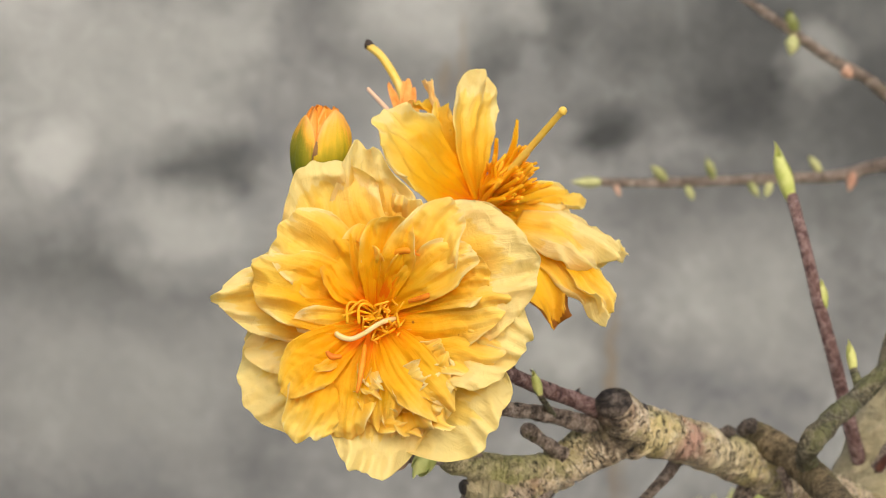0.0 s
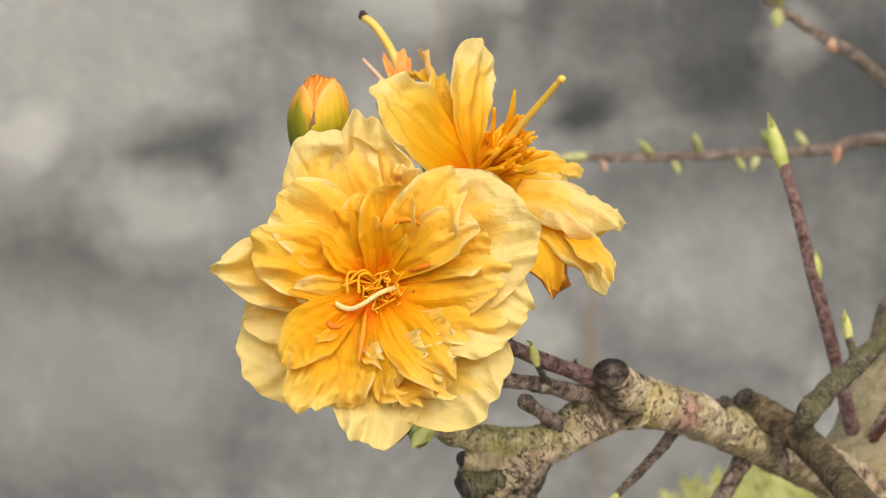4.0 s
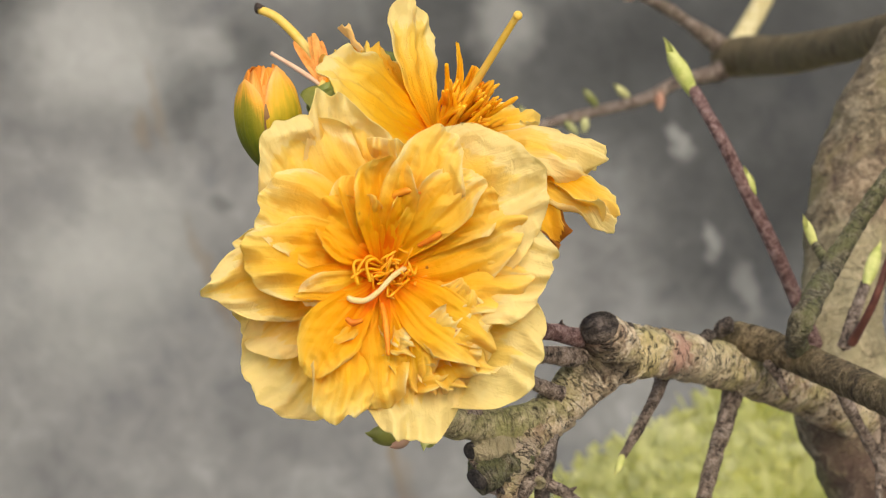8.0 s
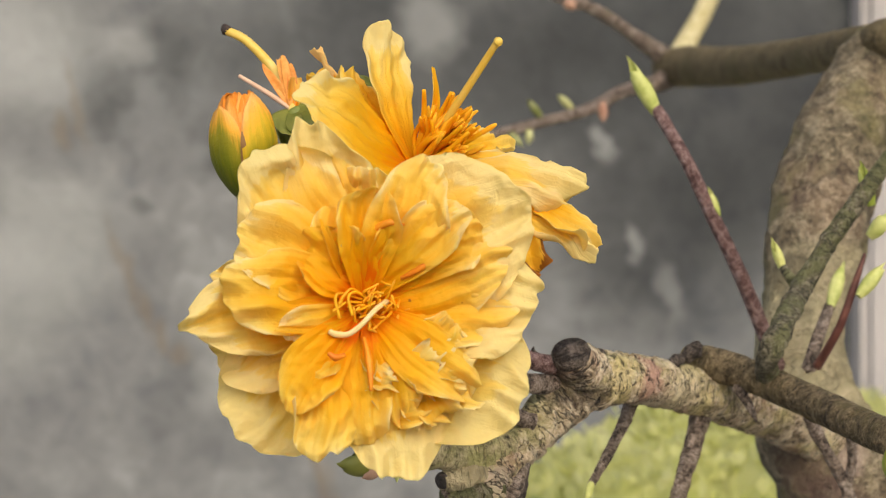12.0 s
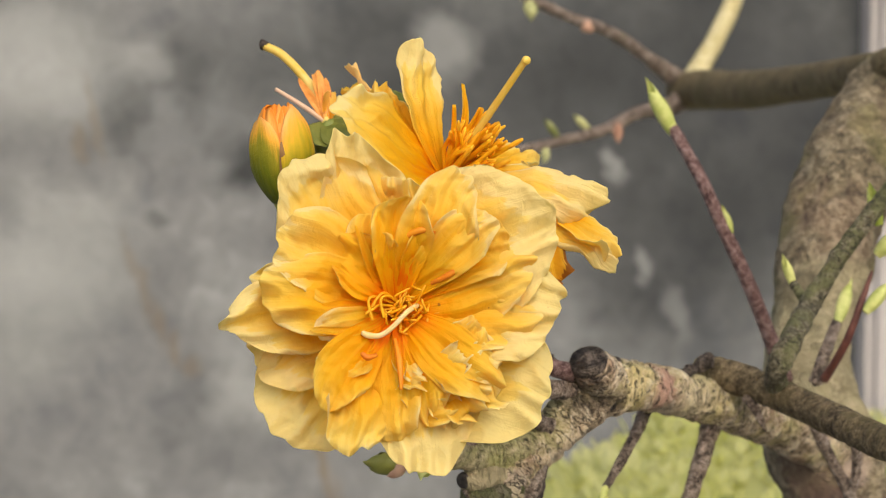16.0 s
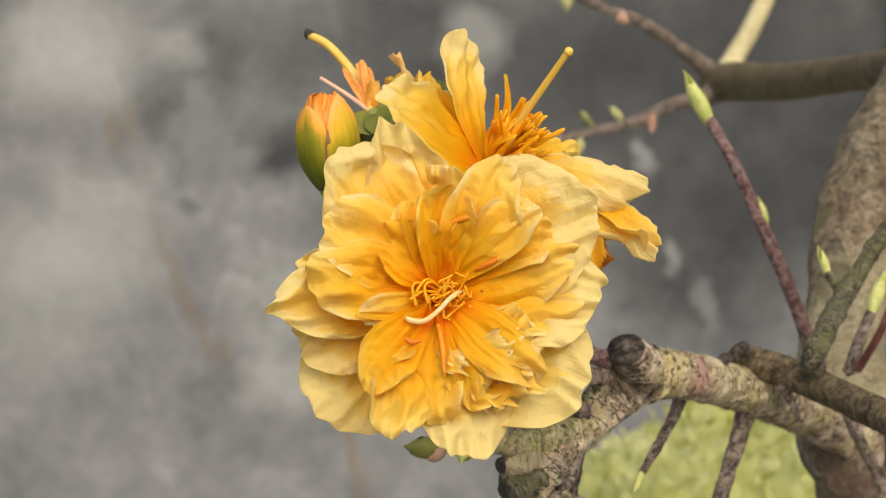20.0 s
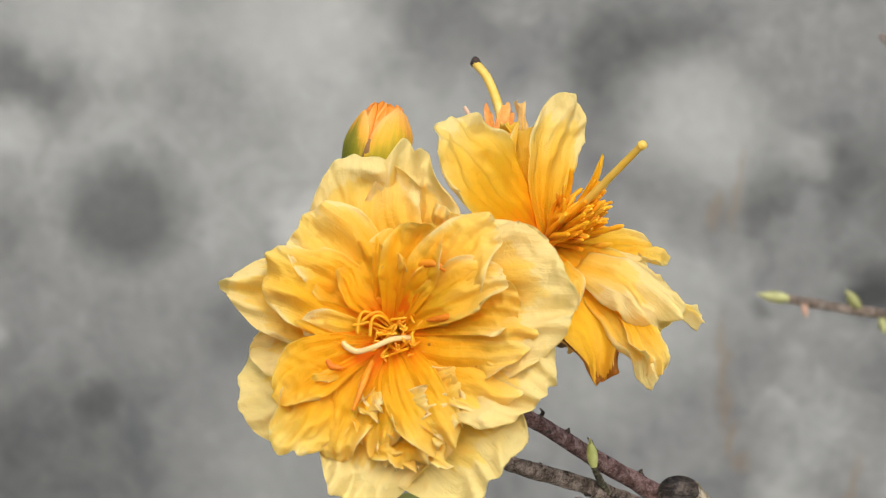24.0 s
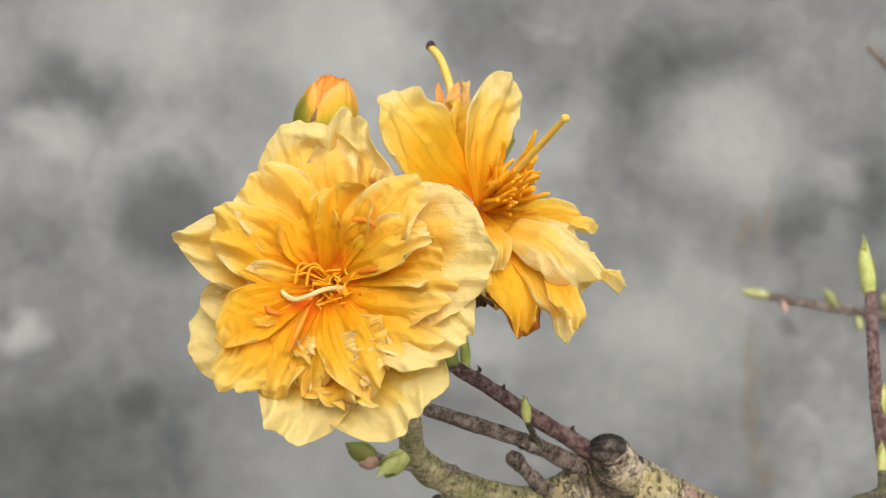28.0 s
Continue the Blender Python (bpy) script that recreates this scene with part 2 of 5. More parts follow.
def bark_material(name, dark, mid, light, moss, moss_at, scale=1.0, red=0.0, relief=1.0, ring=0.5, lichen=(), upper=0.0, spots=()):
    m, nodes, links, bsdf = material(name)
    tc = nodes.new("ShaderNodeTexCoord")
    o = tc.outputs["Object"]
    big = noise_node(nodes, links, o, 70 * scale, 4, 0.6, 0.4)
    midn = noise_node(nodes, links, o, 330 * scale, 6, 0.7, 0.6)
    fine = noise_node(nodes, links, o, 1600 * scale, 4, 0.75)
    base = ramp(nodes, [(0.38, dark), (0.48, mid), (0.60, light)])
    links.new(math_node(nodes, links, "ADD", math_node(nodes, links, "MULTIPLY", midn.outputs[0], 0.62), math_node(nodes, links, "MULTIPLY", fine.outputs[0], 0.38)), base.inputs[0])
    col = base.outputs[0]
    patch = noise_node(nodes, links, o, 110 * scale, 6, 0.65, 0.3)
    mask = ramp(nodes, [(moss_at, (0, 0, 0)), (moss_at + 0.12, (1, 1, 1))])
    links.new(patch.outputs[0], mask.inputs[0])
    col = mix_node(nodes, links, math_node(nodes, links, "MULTIPLY", mask.outputs[0], 0.6), col, moss)
    if red:
        rm = ramp(nodes, [(0.54, (0, 0, 0)), (0.64, (1, 1, 1))])
        links.new(big.outputs[0], rm.inputs[0])
        col = mix_node(nodes, links, math_node(nodes, links, "MULTIPLY", rm.outputs[0], red), col, (0.36, 0.17, 0.125))
    if upper:  # moss settles on the upper side
        face = nodes.new("ShaderNodeNewGeometry")
        fz = nodes.new("ShaderNodeSeparateXYZ")
        links.new(face.outputs["Normal"], fz.inputs[0])
        um = ramp(nodes, [(0.62, (0, 0, 0)), (1.0, (1, 1, 1))])
        links.new(math_node(nodes, links, "ADD", fz.outputs[2], math_node(nodes, links, "MULTIPLY", math_node(nodes, links, "SUBTRACT", patch.outputs[0], 0.35), 1.6)), um.inputs[0])
        col = mix_node(nodes, links, math_node(nodes, links, "MULTIPLY", um.outputs[0], upper), col, (0.30, 0.31, 0.085))
    if lichen:  # a pale crust between two heights
        hz = nodes.new("ShaderNodeSeparateXYZ")
        links.new(o, hz.inputs[0])
        wav = math_node(nodes, links, "ADD", hz.outputs[2], math_node(nodes, links, "MULTIPLY", math_node(nodes, links, "SUBTRACT", patch.outputs[0], 0.5), 0.05))
        span = nodes.new("ShaderNodeMapRange")
        span.inputs["From Min"].default_value, span.inputs["From Max"].default_value = lichen[0], lichen[1]
        links.new(wav, span.inputs["Value"])
        lm = ramp(nodes, [(0.0, (0, 0, 0)), (0.2, (1, 1, 1)), (0.8, (1, 1, 1)), (1.0, (0, 0, 0))])
        links.new(span.outputs[0], lm.inputs[0])
        crust = mix_node(nodes, links, midn.outputs[0], (0.36, 0.31, 0.15), (0.80, 0.70, 0.44))
        col = mix_node(nodes, links, math_node(nodes, links, "MULTIPLY", lm.outputs[0], 0.65), col, crust)
    for place, r, tint, k in spots:  # crusts and lighter or darker patches with a place of their own
        away = nodes.new("ShaderNodeVectorMath")
        away.operation = "DISTANCE"
        links.new(nodes.new("ShaderNodeNewGeometry").outputs["Position"], away.inputs[0])
        away.inputs[1].default_value = at(*place)
        q = math_node(nodes, links, "ADD", math_node(nodes, links, "MULTIPLY", away.outputs["Value"], 1 / (r * S)), math_node(nodes, links, "MULTIPLY", math_node(nodes, links, "SUBTRACT", midn.outputs[0], 0.5), 1.7))
        sm = ramp(nodes, [(0.55, (k, k, k)), (1.0, (0, 0, 0))])
        links.new(q, sm.inputs[0])
        col = mix_node(nodes, links, sm.outputs[0], col, tint)
    # cracks that run round the limb
    st = nodes.new("ShaderNodeMapping")
    st.inputs["Scale"].default_value = (80 * scale, 560 * scale, 1)
    links.new(tc.outputs["UV"], st.inputs[0])
    rn = noise_node(nodes, links, st.outputs[0], 1.0, 3, 0.55, 0.4)
    line = math_node(nodes, links, "ABSOLUTE", math_node(nodes, links, "SUBTRACT", rn.outputs[0], 0.5), 0.0)
    crack = ramp(nodes, [(0.003, (0, 0, 0)), (0.024, (1, 1, 1))])
    links.new(line, crack.inputs[0])
    col = mix_node(nodes, links, math_node(nodes, links, "MULTIPLY", math_node(nodes, links, "SUBTRACT", 1.0, crack.outputs[0]), ring), col, dark)
    links.new(col, bsdf.inputs["Base Color"])
    bsdf.inputs["Roughness"].default_value = 0.8
    bp = nodes.new("ShaderNodeBump")
    bp.inputs["Strength"].default_value, bp.inputs["Distance"].default_value = 1.0, 0.0011 * relief
    h = math_node(nodes, links, "ADD", math_node(nodes, links, "MULTIPLY", midn.outputs[0], 1.2), math_node(nodes, links, "MULTIPLY", fine.outputs[0], 0.6))
    h = math_node(nodes, links, "ADD", h, math_node(nodes, links, "MULTIPLY", crack.outputs[0], 0.9 * ring))
    links.new(h, bp.inputs["Height"])
    links.new(bp.outputs[0], bsdf.inputs["Normal"])
    return m


BARK = bark_material("grey-brown bark with lichen", (0.03, 0.021, 0.014), (0.68, 0.53, 0.34), (0.95, 0.84, 0.62), (0.68, 0.60, 0.24), 0.48, 1.0, 0.5, 1.3, 0.8, upper=0.2, spots=(
    ((1.36, 0.70, 1.70), 0.15, (0.80, 0.66, 0.28), 0.6), ((1.56, 0.76, 1.85), 0.13, (0.72, 0.40, 0.31), 0.6), ((1.78, 0.88, 2.1), 0.20, (0.84, 0.72, 0.44), 0.6),
    ((0.82, 0.74, 1.60), 0.20, (0.46, 0.44, 0.17), 0.5), ((1.08, 0.62, 1.66), 0.19, (0.05, 0.036, 0.026), 0.75), ((1.20, 0.76, 1.62), 0.10, (0.10, 0.07, 0.05), 0.6), ((0.60, 1.0, 1.5), 0.12, (0.60, 0.50, 0.42), 0.5)))
BARK_MOSS = bark_material("mossy branch bark", (0.045, 0.036, 0.02), (0.48, 0.41, 0.22), (0.80, 0.70, 0.42), (0.50, 0.49, 0.17), 0.46, 1.0, 0, 1.3, 0.45, upper=0.3)
BARK_SPUR = bark_material("grey-green lichen bark", (0.035, 0.03, 0.018), (0.165, 0.145, 0.085), (0.42, 0.37, 0.25), (0.22, 0.235, 0.08), 0.47, 1.2, 0, 1.8, 0.6)
BARK_TRUNK = bark_material("olive-grey trunk bark", (0.055, 0.042, 0.026), (0.195, 0.155, 0.09), (0.44, 0.36, 0.235), (0.24, 0.215, 0.085), 0.5, 0.7, 0.12, 1.3, 0.3, (0.948, 0.986), spots=(((2.58, 1.55, 3.25), 0.26, (0.17, 0.105, 0.075), 0.75), ((2.72, 1.82, 3.25), 0.28, (0.16, 0.10, 0.075), 0.75), ((2.90, 1.52, 3.2), 0.12, (0.55, 0.42, 0.34), 0.6), ((2.84, 0.45, 3.5), 0.16, (0.15, 0.125, 0.07), 0.6)))
BARK_OLIVE = bark_material("smooth olive bark", (0.045, 0.03, 0.014), (0.15, 0.11, 0.052), (0.38, 0.29, 0.16), (0.17, 0.14, 0.05), 0.5, 1.2, 0, 1.4, 0.35)
BARK_FAR = bark_material("dark olive bark", (0.05, 0.036, 0.016), (0.135, 0.102, 0.046), (0.22, 0.17, 0.085), (0.11, 0.095, 0.035), 0.5, 0.6, 0, 0.8, 0.2)
BARK_TWIG = bark_material("dark twig bark", (0.022, 0.015, 0.011), (0.30, 0.225, 0.17), (0.68, 0.56, 0.46), (0.26, 0.23, 0.10), 0.60, 1.5, 0, 1.6, 0.6)
BARK_PURPLE = bark_material("purple-brown twig bark", (0.05, 0.02, 0.018), (0.22, 0.115, 0.10), (0.52, 0.36, 0.33), (0.30, 0.22, 0.17), 0.6, 1.8, 0, 1.0, 0.35)
BARK_PALE = bark_material("pale cream wood", (0.40, 0.33, 0.14), (0.55, 0.48, 0.24), (0.66, 0.60, 0.36), (0.50, 0.46, 0.22), 0.6, 0.8, 0, 0.4, 0.1)
BARK_STUB = bark_material("blackened stub bark", (0.015, 0.011, 0.009), (0.09, 0.068, 0.052), (0.30, 0.24, 0.19), (0.12, 0.10, 0.05), 0.62, 1.4, 0, 1.6, 0.5)
CUT = bark_material("dark weathered cut wood", (0.012, 0.010, 0.009), (0.045, 0.038, 0.033), (0.13, 0.11, 0.098), (0.14, 0.11, 0.09), 0.6, 1.4, 0, 0.5, 0.1)

CUT_END = plain("dark cut wood", (0.014, 0.012, 0.010), (0.10, 0.085, 0.075), 420, 0.75, 0.6, 0.0006)


def concrete_material(name, tint=(1.0, 1.0, 1.0), spots=()):
    """Cast concrete with clouds of damp, lime and dirt; spots are stains and painted shade of their own: x, z, radius,
    darkness.
    """
    m, nodes, links, bsdf = material(name)
    tc = nodes.new("ShaderNodeTexCoord")
    o = tc.outputs["Object"]
    big = noise_node(nodes, links, o, 6.5, 3, 0.5, 0.4)
    midn = noise_node(nodes, links, o, 19.0, 5, 0.58, 0.5)
    fine = noise_node(nodes, links, o, 140.0, 4, 0.6)
    f = math_node(nodes, links, "ADD", math_node(nodes, links, "MULTIPLY", big.outputs[0], 0.42), math_node(nodes, links, "MULTIPLY", midn.outputs[0], 0.50))
    small = noise_node(nodes, links, o, 62.0, 4, 0.6, 0.8)
    f = math_node(nodes, links, "ADD", f, math_node(nodes, links, "MULTIPLY", math_node(nodes, links, "SUBTRACT", small.outputs[0], 0.5), 0.34))
    f = math_node(nodes, links, "ADD", f, math_node(nodes, links, "MULTIPLY", fine.outputs[0], 0.08))
    r = ramp(nodes, [(0.36, (0.155 * tint[0], 0.157 * tint[1], 0.16 * tint[2])), (0.46, (0.21 * tint[0], 0.207 * tint[1], 0.20 * tint[2])), (0.55, (0.26 * tint[0], 0.255 * tint[1], 0.243 * tint[2])), (0.68, (0.36 * tint[0], 0.355 * tint[1], 0.34 * tint[2]))])
    links.new(f, r.inputs[0])
    col = r.outputs[0]
    warp = noise_node(nodes, links, o, 24.0, 5, 0.62)
    wide_warp = nodes.new("ShaderNodeVectorMath")
    wide_warp.operation = "MULTIPLY_ADD"
    links.new(warp.outputs["Color"], wide_warp.inputs[0])
    wide_warp.inputs[1].default_value = (0.05, 0.0, 0.04)
    links.new(o, wide_warp.inputs[2])
    wv = nodes.new("ShaderNodeVectorMath")
    wv.operation = "MULTIPLY_ADD"
    links.new(warp.outputs["Color"], wv.inputs[0])
    wv.inputs[1].default_value = (0.03, 0.0, 0.05)
    links.new(o, wv.inputs[2])
    for x, z, rad, wide, c, k in spots:
        mp = nodes.new("ShaderNodeMapping")
        mp.vector_type = "POINT"
        dx, dz = (0.015, 0.025) if c == RUST else (0.025, 0.02)
        mp.inputs["Location"].default_value = (-(x + dx) / (rad * wide), 0, -(z + dz) / rad)
        mp.inputs["Scale"].default_value = (1 / (rad * wide), 0, 1 / rad)
        links.new(wv.outputs[0] if c == RUST else wide_warp.outputs[0], mp.inputs[0])
        g = nodes.new("ShaderNodeTexGradient")
        g.gradient_type = "SPHERICAL"
        links.new(mp.outputs[0], g.inputs[0])
        strong = math_node(nodes, links, "MINIMUM", math_node(nodes, links, "MULTIPLY", g.outputs["Fac"], 1.7), 1.0)
        col = mix_node(nodes, links, math_node(nodes, links, "MULTIPLY", strong, k * 0.92), col, c, "MULTIPLY" if c == DARK else "MIX")
    links.new(col, bsdf.inputs["Base Color"])
    bsdf.inputs["Roughness"].default_value = 0.9
    bp = nodes.new("ShaderNodeBump")
    bp.inputs["Strength"].default_value, bp.inputs["Distance"].default_value = 0.4, 0.003
    links.new(math_node(nodes, links, "ADD", midn.outputs[0], fine.outputs[0]), bp.inputs["Height"])
    links.new(bp.outputs[0], bsdf.inputs["Normal"])
    return m


DARK, LIME, RUST = (0.31, 0.325, 0.33), (0.45, 0.46, 0.44), (0.17, 0.13, 0.08)
# stains and painted shade on the wall: x, z, radius, how much wider than high, strength
# the first three, broad dark spots paint shade into the wall colour
DAMP_AND_SHADE = [(-0.36, 0.90, 0.16, 1.5, 0.45), (0.46, 1.07, 0.24, 0.8, 0.75), (0.31, 1.14, 0.22, 1.1, 0.75), (-0.340, 1.060, 0.046, 1.2, 0.9), (-0.416, 1.124, 0.034, 1.3, 0.7), (-0.062, 1.188, 0.054, 0.8, 0.8), (-0.025, 1.209, 0.030, 1.3, 0.5), (0.034, 1.129, 0.034, 0.5, 0.6), (-0.339, 0.947, 0.018, 1.1, 0.7), (-0.427, 1.034, 0.031, 1.4, 0.5), (0.080, 1.144, 0.034, 0.8, 0.5), (-0.170, 0.930, 0.060, 2.2, 0.55), (-0.404, 0.889, 0.046, 1.5, 0.4), (-0.166, 1.203, 0.030, 1.6, 0.35), (-0.346, 0.910, 0.041, 1.6, 0.3), (0.021, 1.184, 0.027, 1.1, 0.5), (-0.278, 1.191, 0.030, 1.5, 0.25), (0.015, 1.030, 0.034, 1.6, 0.25), (-0.134, 1.058, 0.031, 1.4, 0.9), (0.107, 1.081, 0.022, 1.4, 0.8), (0.072, 1.125, 0.059, 1.8, 0.45), (-0.224, 1.005, 0.035, 2, 0.6), (-0.180, 0.979, 0.032, 2.6, 0.6), (0.181, 1.125, 0.055, 1.4, 0.6), (-0.082, 1.001, 0.035, 1, 0.25), (0.156, 1.033, 0.040, 1.6, 0.3), (-0.040, 1.129, 0.030, 2, 0.3), (-0.144, 0.872, 0.045, 2.5, 0.3), (0.194, 1.097, 0.030, 1.6, 0.4), (0.102, 1.079, 0.012, 1.4, 0.8), (0.046, 1.057, 0.007, 1.2, 0.8), (0.343, 0.979, 0.074, 1, 0.7), (0.314, 1.072, 0.054, 1.4, 0.5), (0.305, 0.939, 0.044, 1.6, 0.4), (0.405, 0.982, 0.055, 1, 0.5), (-0.035, 1.010, 0.029, 2.2, 0.35), (0.067, 0.932, 0.038, 2, 0.3), (0.282, 1.103, 0.044, 2, 0.5), (0.461, 1.016, 0.061, 1, 0.5)]
LIMED = [(-0.416, 0.972, 0.021, 1, 0.6), (-0.009, 1.163, 0.054, 1.2, 0.45), (0.057, 1.157, 0.018, 1.2, 0.3), (-0.253, 1.189, 0.056, 1.3, 0.5), (-0.426, 1.101, 0.021, 1.6, 0.4), (-0.382, 1.175, 0.047, 1.6, 0.4), (-0.042, 1.023, 0.059, 1.3, 0.3), (-0.114, 1.148, 0.030, 1, 0.3), (-0.146, 1.018, 0.040, 1.3, 0.4), (-0.227, 1.069, 0.027, 1.2, 0.6), (-0.194, 0.927, 0.075, 1.5, 0.3), (0.230, 1.127, 0.028, 1, 0.4), (0.081, 0.945, 0.025, 1.2, 0.35), (0.190, 0.985, 0.065, 1, 0.25), (-0.176, 1.116, 0.060, 1.6, 0.3), (-0.011, 1.057, 0.057, 1.2, 0.3), (0.341, 0.941, 0.024, 0.5, 0.25), (0.324, 0.976, 0.015, 0.5, 0.35), (0.225, 1.10, 0.019, 0.8, 0.1), (0.323, 1.035, 0.014, 0.4, 0.4)]
RUSTY = [(0.112, 0.958, 0.040, 0.1, 0.5), (0.111, 0.914, 0.045, 0.11, 0.7), (0.110, 0.873, 0.040, 0.1, 0.5), (0.019, 1.126, 0.030, 0.12, 0.4), (0.010, 1.116, 0.012, 0.5, 0.5), (0.026, 1.036, 0.017, 0.25, 0.4), (0.029, 1.018, 0.017, 0.25, 0.45), (0.034, 1.0, 0.017, 0.25, 0.5), (0.041, 0.982, 0.017, 0.3, 0.5), (0.050, 0.967, 0.013, 0.6, 0.5), (0.116, 0.873, 0.029, 0.2, 0.3)]
WALL_SPOTS = [(-0.36, 1.13, 0.20, 1.3, LIME, 0.15), (-0.20, 1.0, 0.12, 1.6, LIME, 0.1)] + [(x, z, r, w, c, k) for c, some in ((DARK, DAMP_AND_SHADE), (LIME, LIMED), (RUST, RUSTY)) for x, z, r, w, k in some]
WALL = concrete_material("stained concrete", (0.735, 0.768, 0.79), spots=WALL_SPOTS)
GROUND = concrete_material("concrete ground", (0.9, 0.88, 0.84))
PLASTER = plain("pale plaster", (0.28, 0.26, 0.245), (0.43, 0.405, 0.385), 14, 0.85, 0.3, 0.002)


# ---- the setting ----
def box(lo, hi, bevel=0.0):
    bm = bmesh.new()
    bmesh.ops.create_cube(bm, size=1.0)
    for v in bm.verts:
        v.co = Vector([lo[i] + (hi[i] - lo[i]) * (v.co[i] + 0.5) for i in range(3)])
    if bevel:
        bmesh.ops.bevel(bm, geom=list(bm.edges), offset=bevel, segments=2, affect="EDGES")
    g = [v.co.copy() for v in bm.verts], [[v.index for v in f.verts] for f in bm.faces], None
    bm.free()
    return g


WALL_Y = 1.055
tagged(part("ground", ([(-60, -60, 0), (60, -60, 0), (60, 60, 0), (-60, 60, 0)], [(0, 1, 2, 3)], None), GROUND, smooth=False), "grey concrete ground sheet with damp stains", "ground", kind="structure")
tagged(part("wall_north", box((-4.0, WALL_Y, 0.0), (4.0, WALL_Y + 0.18, 2.6), 0.006), WALL, smooth=False), "mottled grey concrete wall with dark damp stains and painted shade", "wall", kind="structure")
pier = box((0.494, WALL_Y - 0.03, 0.0), (0.95, WALL_Y - 0.001, 2.4), 0.006)
pier = [v - Vector((0.24 * (1.09 - v.z), 0, 0)) if v.x < 0.7 else v for v in pier[0]], pier[1], None
tagged(part("buttress", pier, PLASTER, smooth=False), "pale plastered buttress against the concrete wall", "buttress", kind="structure")

# ---- the tree ----
tree = thing("blossom_tree", Vector((3.4 * S, 4.4 * S, 0.0)), "old grey-barked blossom tree with mossy pruned branches", "tree")


def limb(name, pts, mat, parent=tree, label="", steps=8, sides=14, rough=0.08, grain=160.0, round_end=True, seed=0, rings=0.0, ring_len=0.0011, thin=1.0):
    return part(name, tube([(at(*p[:3]), p[3] * S * thin) for p in pts], steps, sides, rough, grain, round_end, seed, rings, ring_len), mat, parent, label)


def scale_bud(name, base, tip, radius, mat, parent, label="", seed=0, scales=3):
    """A pointed leaf bud: a core and overlapping scales, one mesh."""
    rnd = random.Random(seed)
    d = tip - base
    L = d.length
    y = d.normalized()
    x = y.orthogonal().normalized()
    z = x.cross(y)
    verts, faces = [], []

    def shell(r, a0, span, lo, hi, lift):
        n0 = len(verts)
        nv, nu = 9, 10
        for j in range(nv + 1):
            v = j / nv
            s = lo + (hi - lo) * v
            prof = math.sin(math.pi * min(1.0, 0.16 + 0.84 * s)) ** 0.8 if s < 0.999 else 0.0
            w = r * prof * (1 + lift * v)
            half = span * 0.5 * (1 - 0.85 * v ** 3)
            for i in range(nu + 1):
                a = a0 + half * (2 * i / nu - 1)
                verts.append(base + y * (L * s) + (x * math.cos(a) + z * math.sin(a)) * w)
        for j in range(nv):
            for i in range(nu):
                a = n0 + j * (nu + 1) + i
                faces.append((a, a + 1, a + nu + 2, a + nu + 1))

    shell(radius * 0.86, 0, 2 * math.pi, 0.0, 1.0, 0.0)
    for k in range(scales):
        shell(radius * (1.0 + 0.03 * k), rnd.uniform(0, 6.28), 3.6, 0.0, rnd.uniform(0.55, 0.9), 0.08)
    return part(name, (verts, faces, None), mat, parent, label)


trunk = limb("trunk", [(5.0, 27.2, 4.6, 1.1), (4.8, 20, 4.5, 0.8), (4.4, 10, 4.0, 0.6), (3.65, 4, 3.7, 0.48), (3.12, 2.2, 3.6, 0.40), (2.92, 1.65, 3.55, 0.36), (2.81, 1.25, 3.55, 0.31), (2.86, 0.95, 3.6, 0.26), (2.98, 0.68, 3.65, 0.245), (3.13, 0.41, 3.75, 0.28), (3.31, 0.13, 3.88, 0.295), (3.56, -0.18, 4.04, 0.285), (3.86, -0.46, 4.2, 0.27), (4.04, -0.62, 4.3, 0.25), (4.1, -0.69, 4.35, 0.17)], BARK_TRUNK, label="leaning trunk with flaking olive-grey bark", steps=16, sides=48, rough=0.11, grain=120, rings=0.03, ring_len=0.004)
main_branch = limb("branch", [(2.95, 1.5, 3.5, 0.2), (2.56, 1.22, 3.15, 0.155), (2.1, 0.99, 2.6, 0.135), (1.73, 0.82, 2.25, 0.125), (1.4, 0.705, 1.9, 0.125), (1.2, 0.66, 1.75, 0.135), (1.06, 0.72, 1.72, 0.12), (0.86, 0.83, 1.7, 0.112), (0.64, 0.93, 1.6, 0.11), (0.55, 1.02, 1.55, 0.112), (0.51, 1.11, 1.55, 0.06), (0.47, 1.25, 1.56, 0.038), (0.42, 1.5, 1.6, 0.03)], BARK, label="gnarled branch with cracked lichen-green and reddish bark", steps=24, sides=44, rough=0.13, grain=170, round_end=False, rings=0.17, ring_len=0.0014)
stub = limb("pruned_stub", [(1.21, 0.70, 1.80, 0.15), (1.185, 0.65, 1.74, 0.14), (1.15, 0.59, 1.675, 0.136), (1.125, 0.55, 1.635, 0.116), (1.112, 0.525, 1.614, 0.098)], BARK, label="pruned stub with a round dark cut end", steps=8, sides=30, rough=0.16, grain=240, round_end=False, rings=0.10)
c0 = at(1.112, 0.522, 1.612)
d = (c0 - at(1.125, 0.576, 1.66)).normalized()
part("cut_rim", tube([(c0 - d * 0.0016, 0.088 * S), (c0 + d * 0.0004, 0.094 * S), (c0 + d * 0.0011, 0.090 * S), (c0 + d * 0.0012, 0.084 * S), (c0 + d * 0.0006, 0.080 * S)], 4, 30, 0.05, 420, False), BARK_STUB, stub, "dark bark rim")
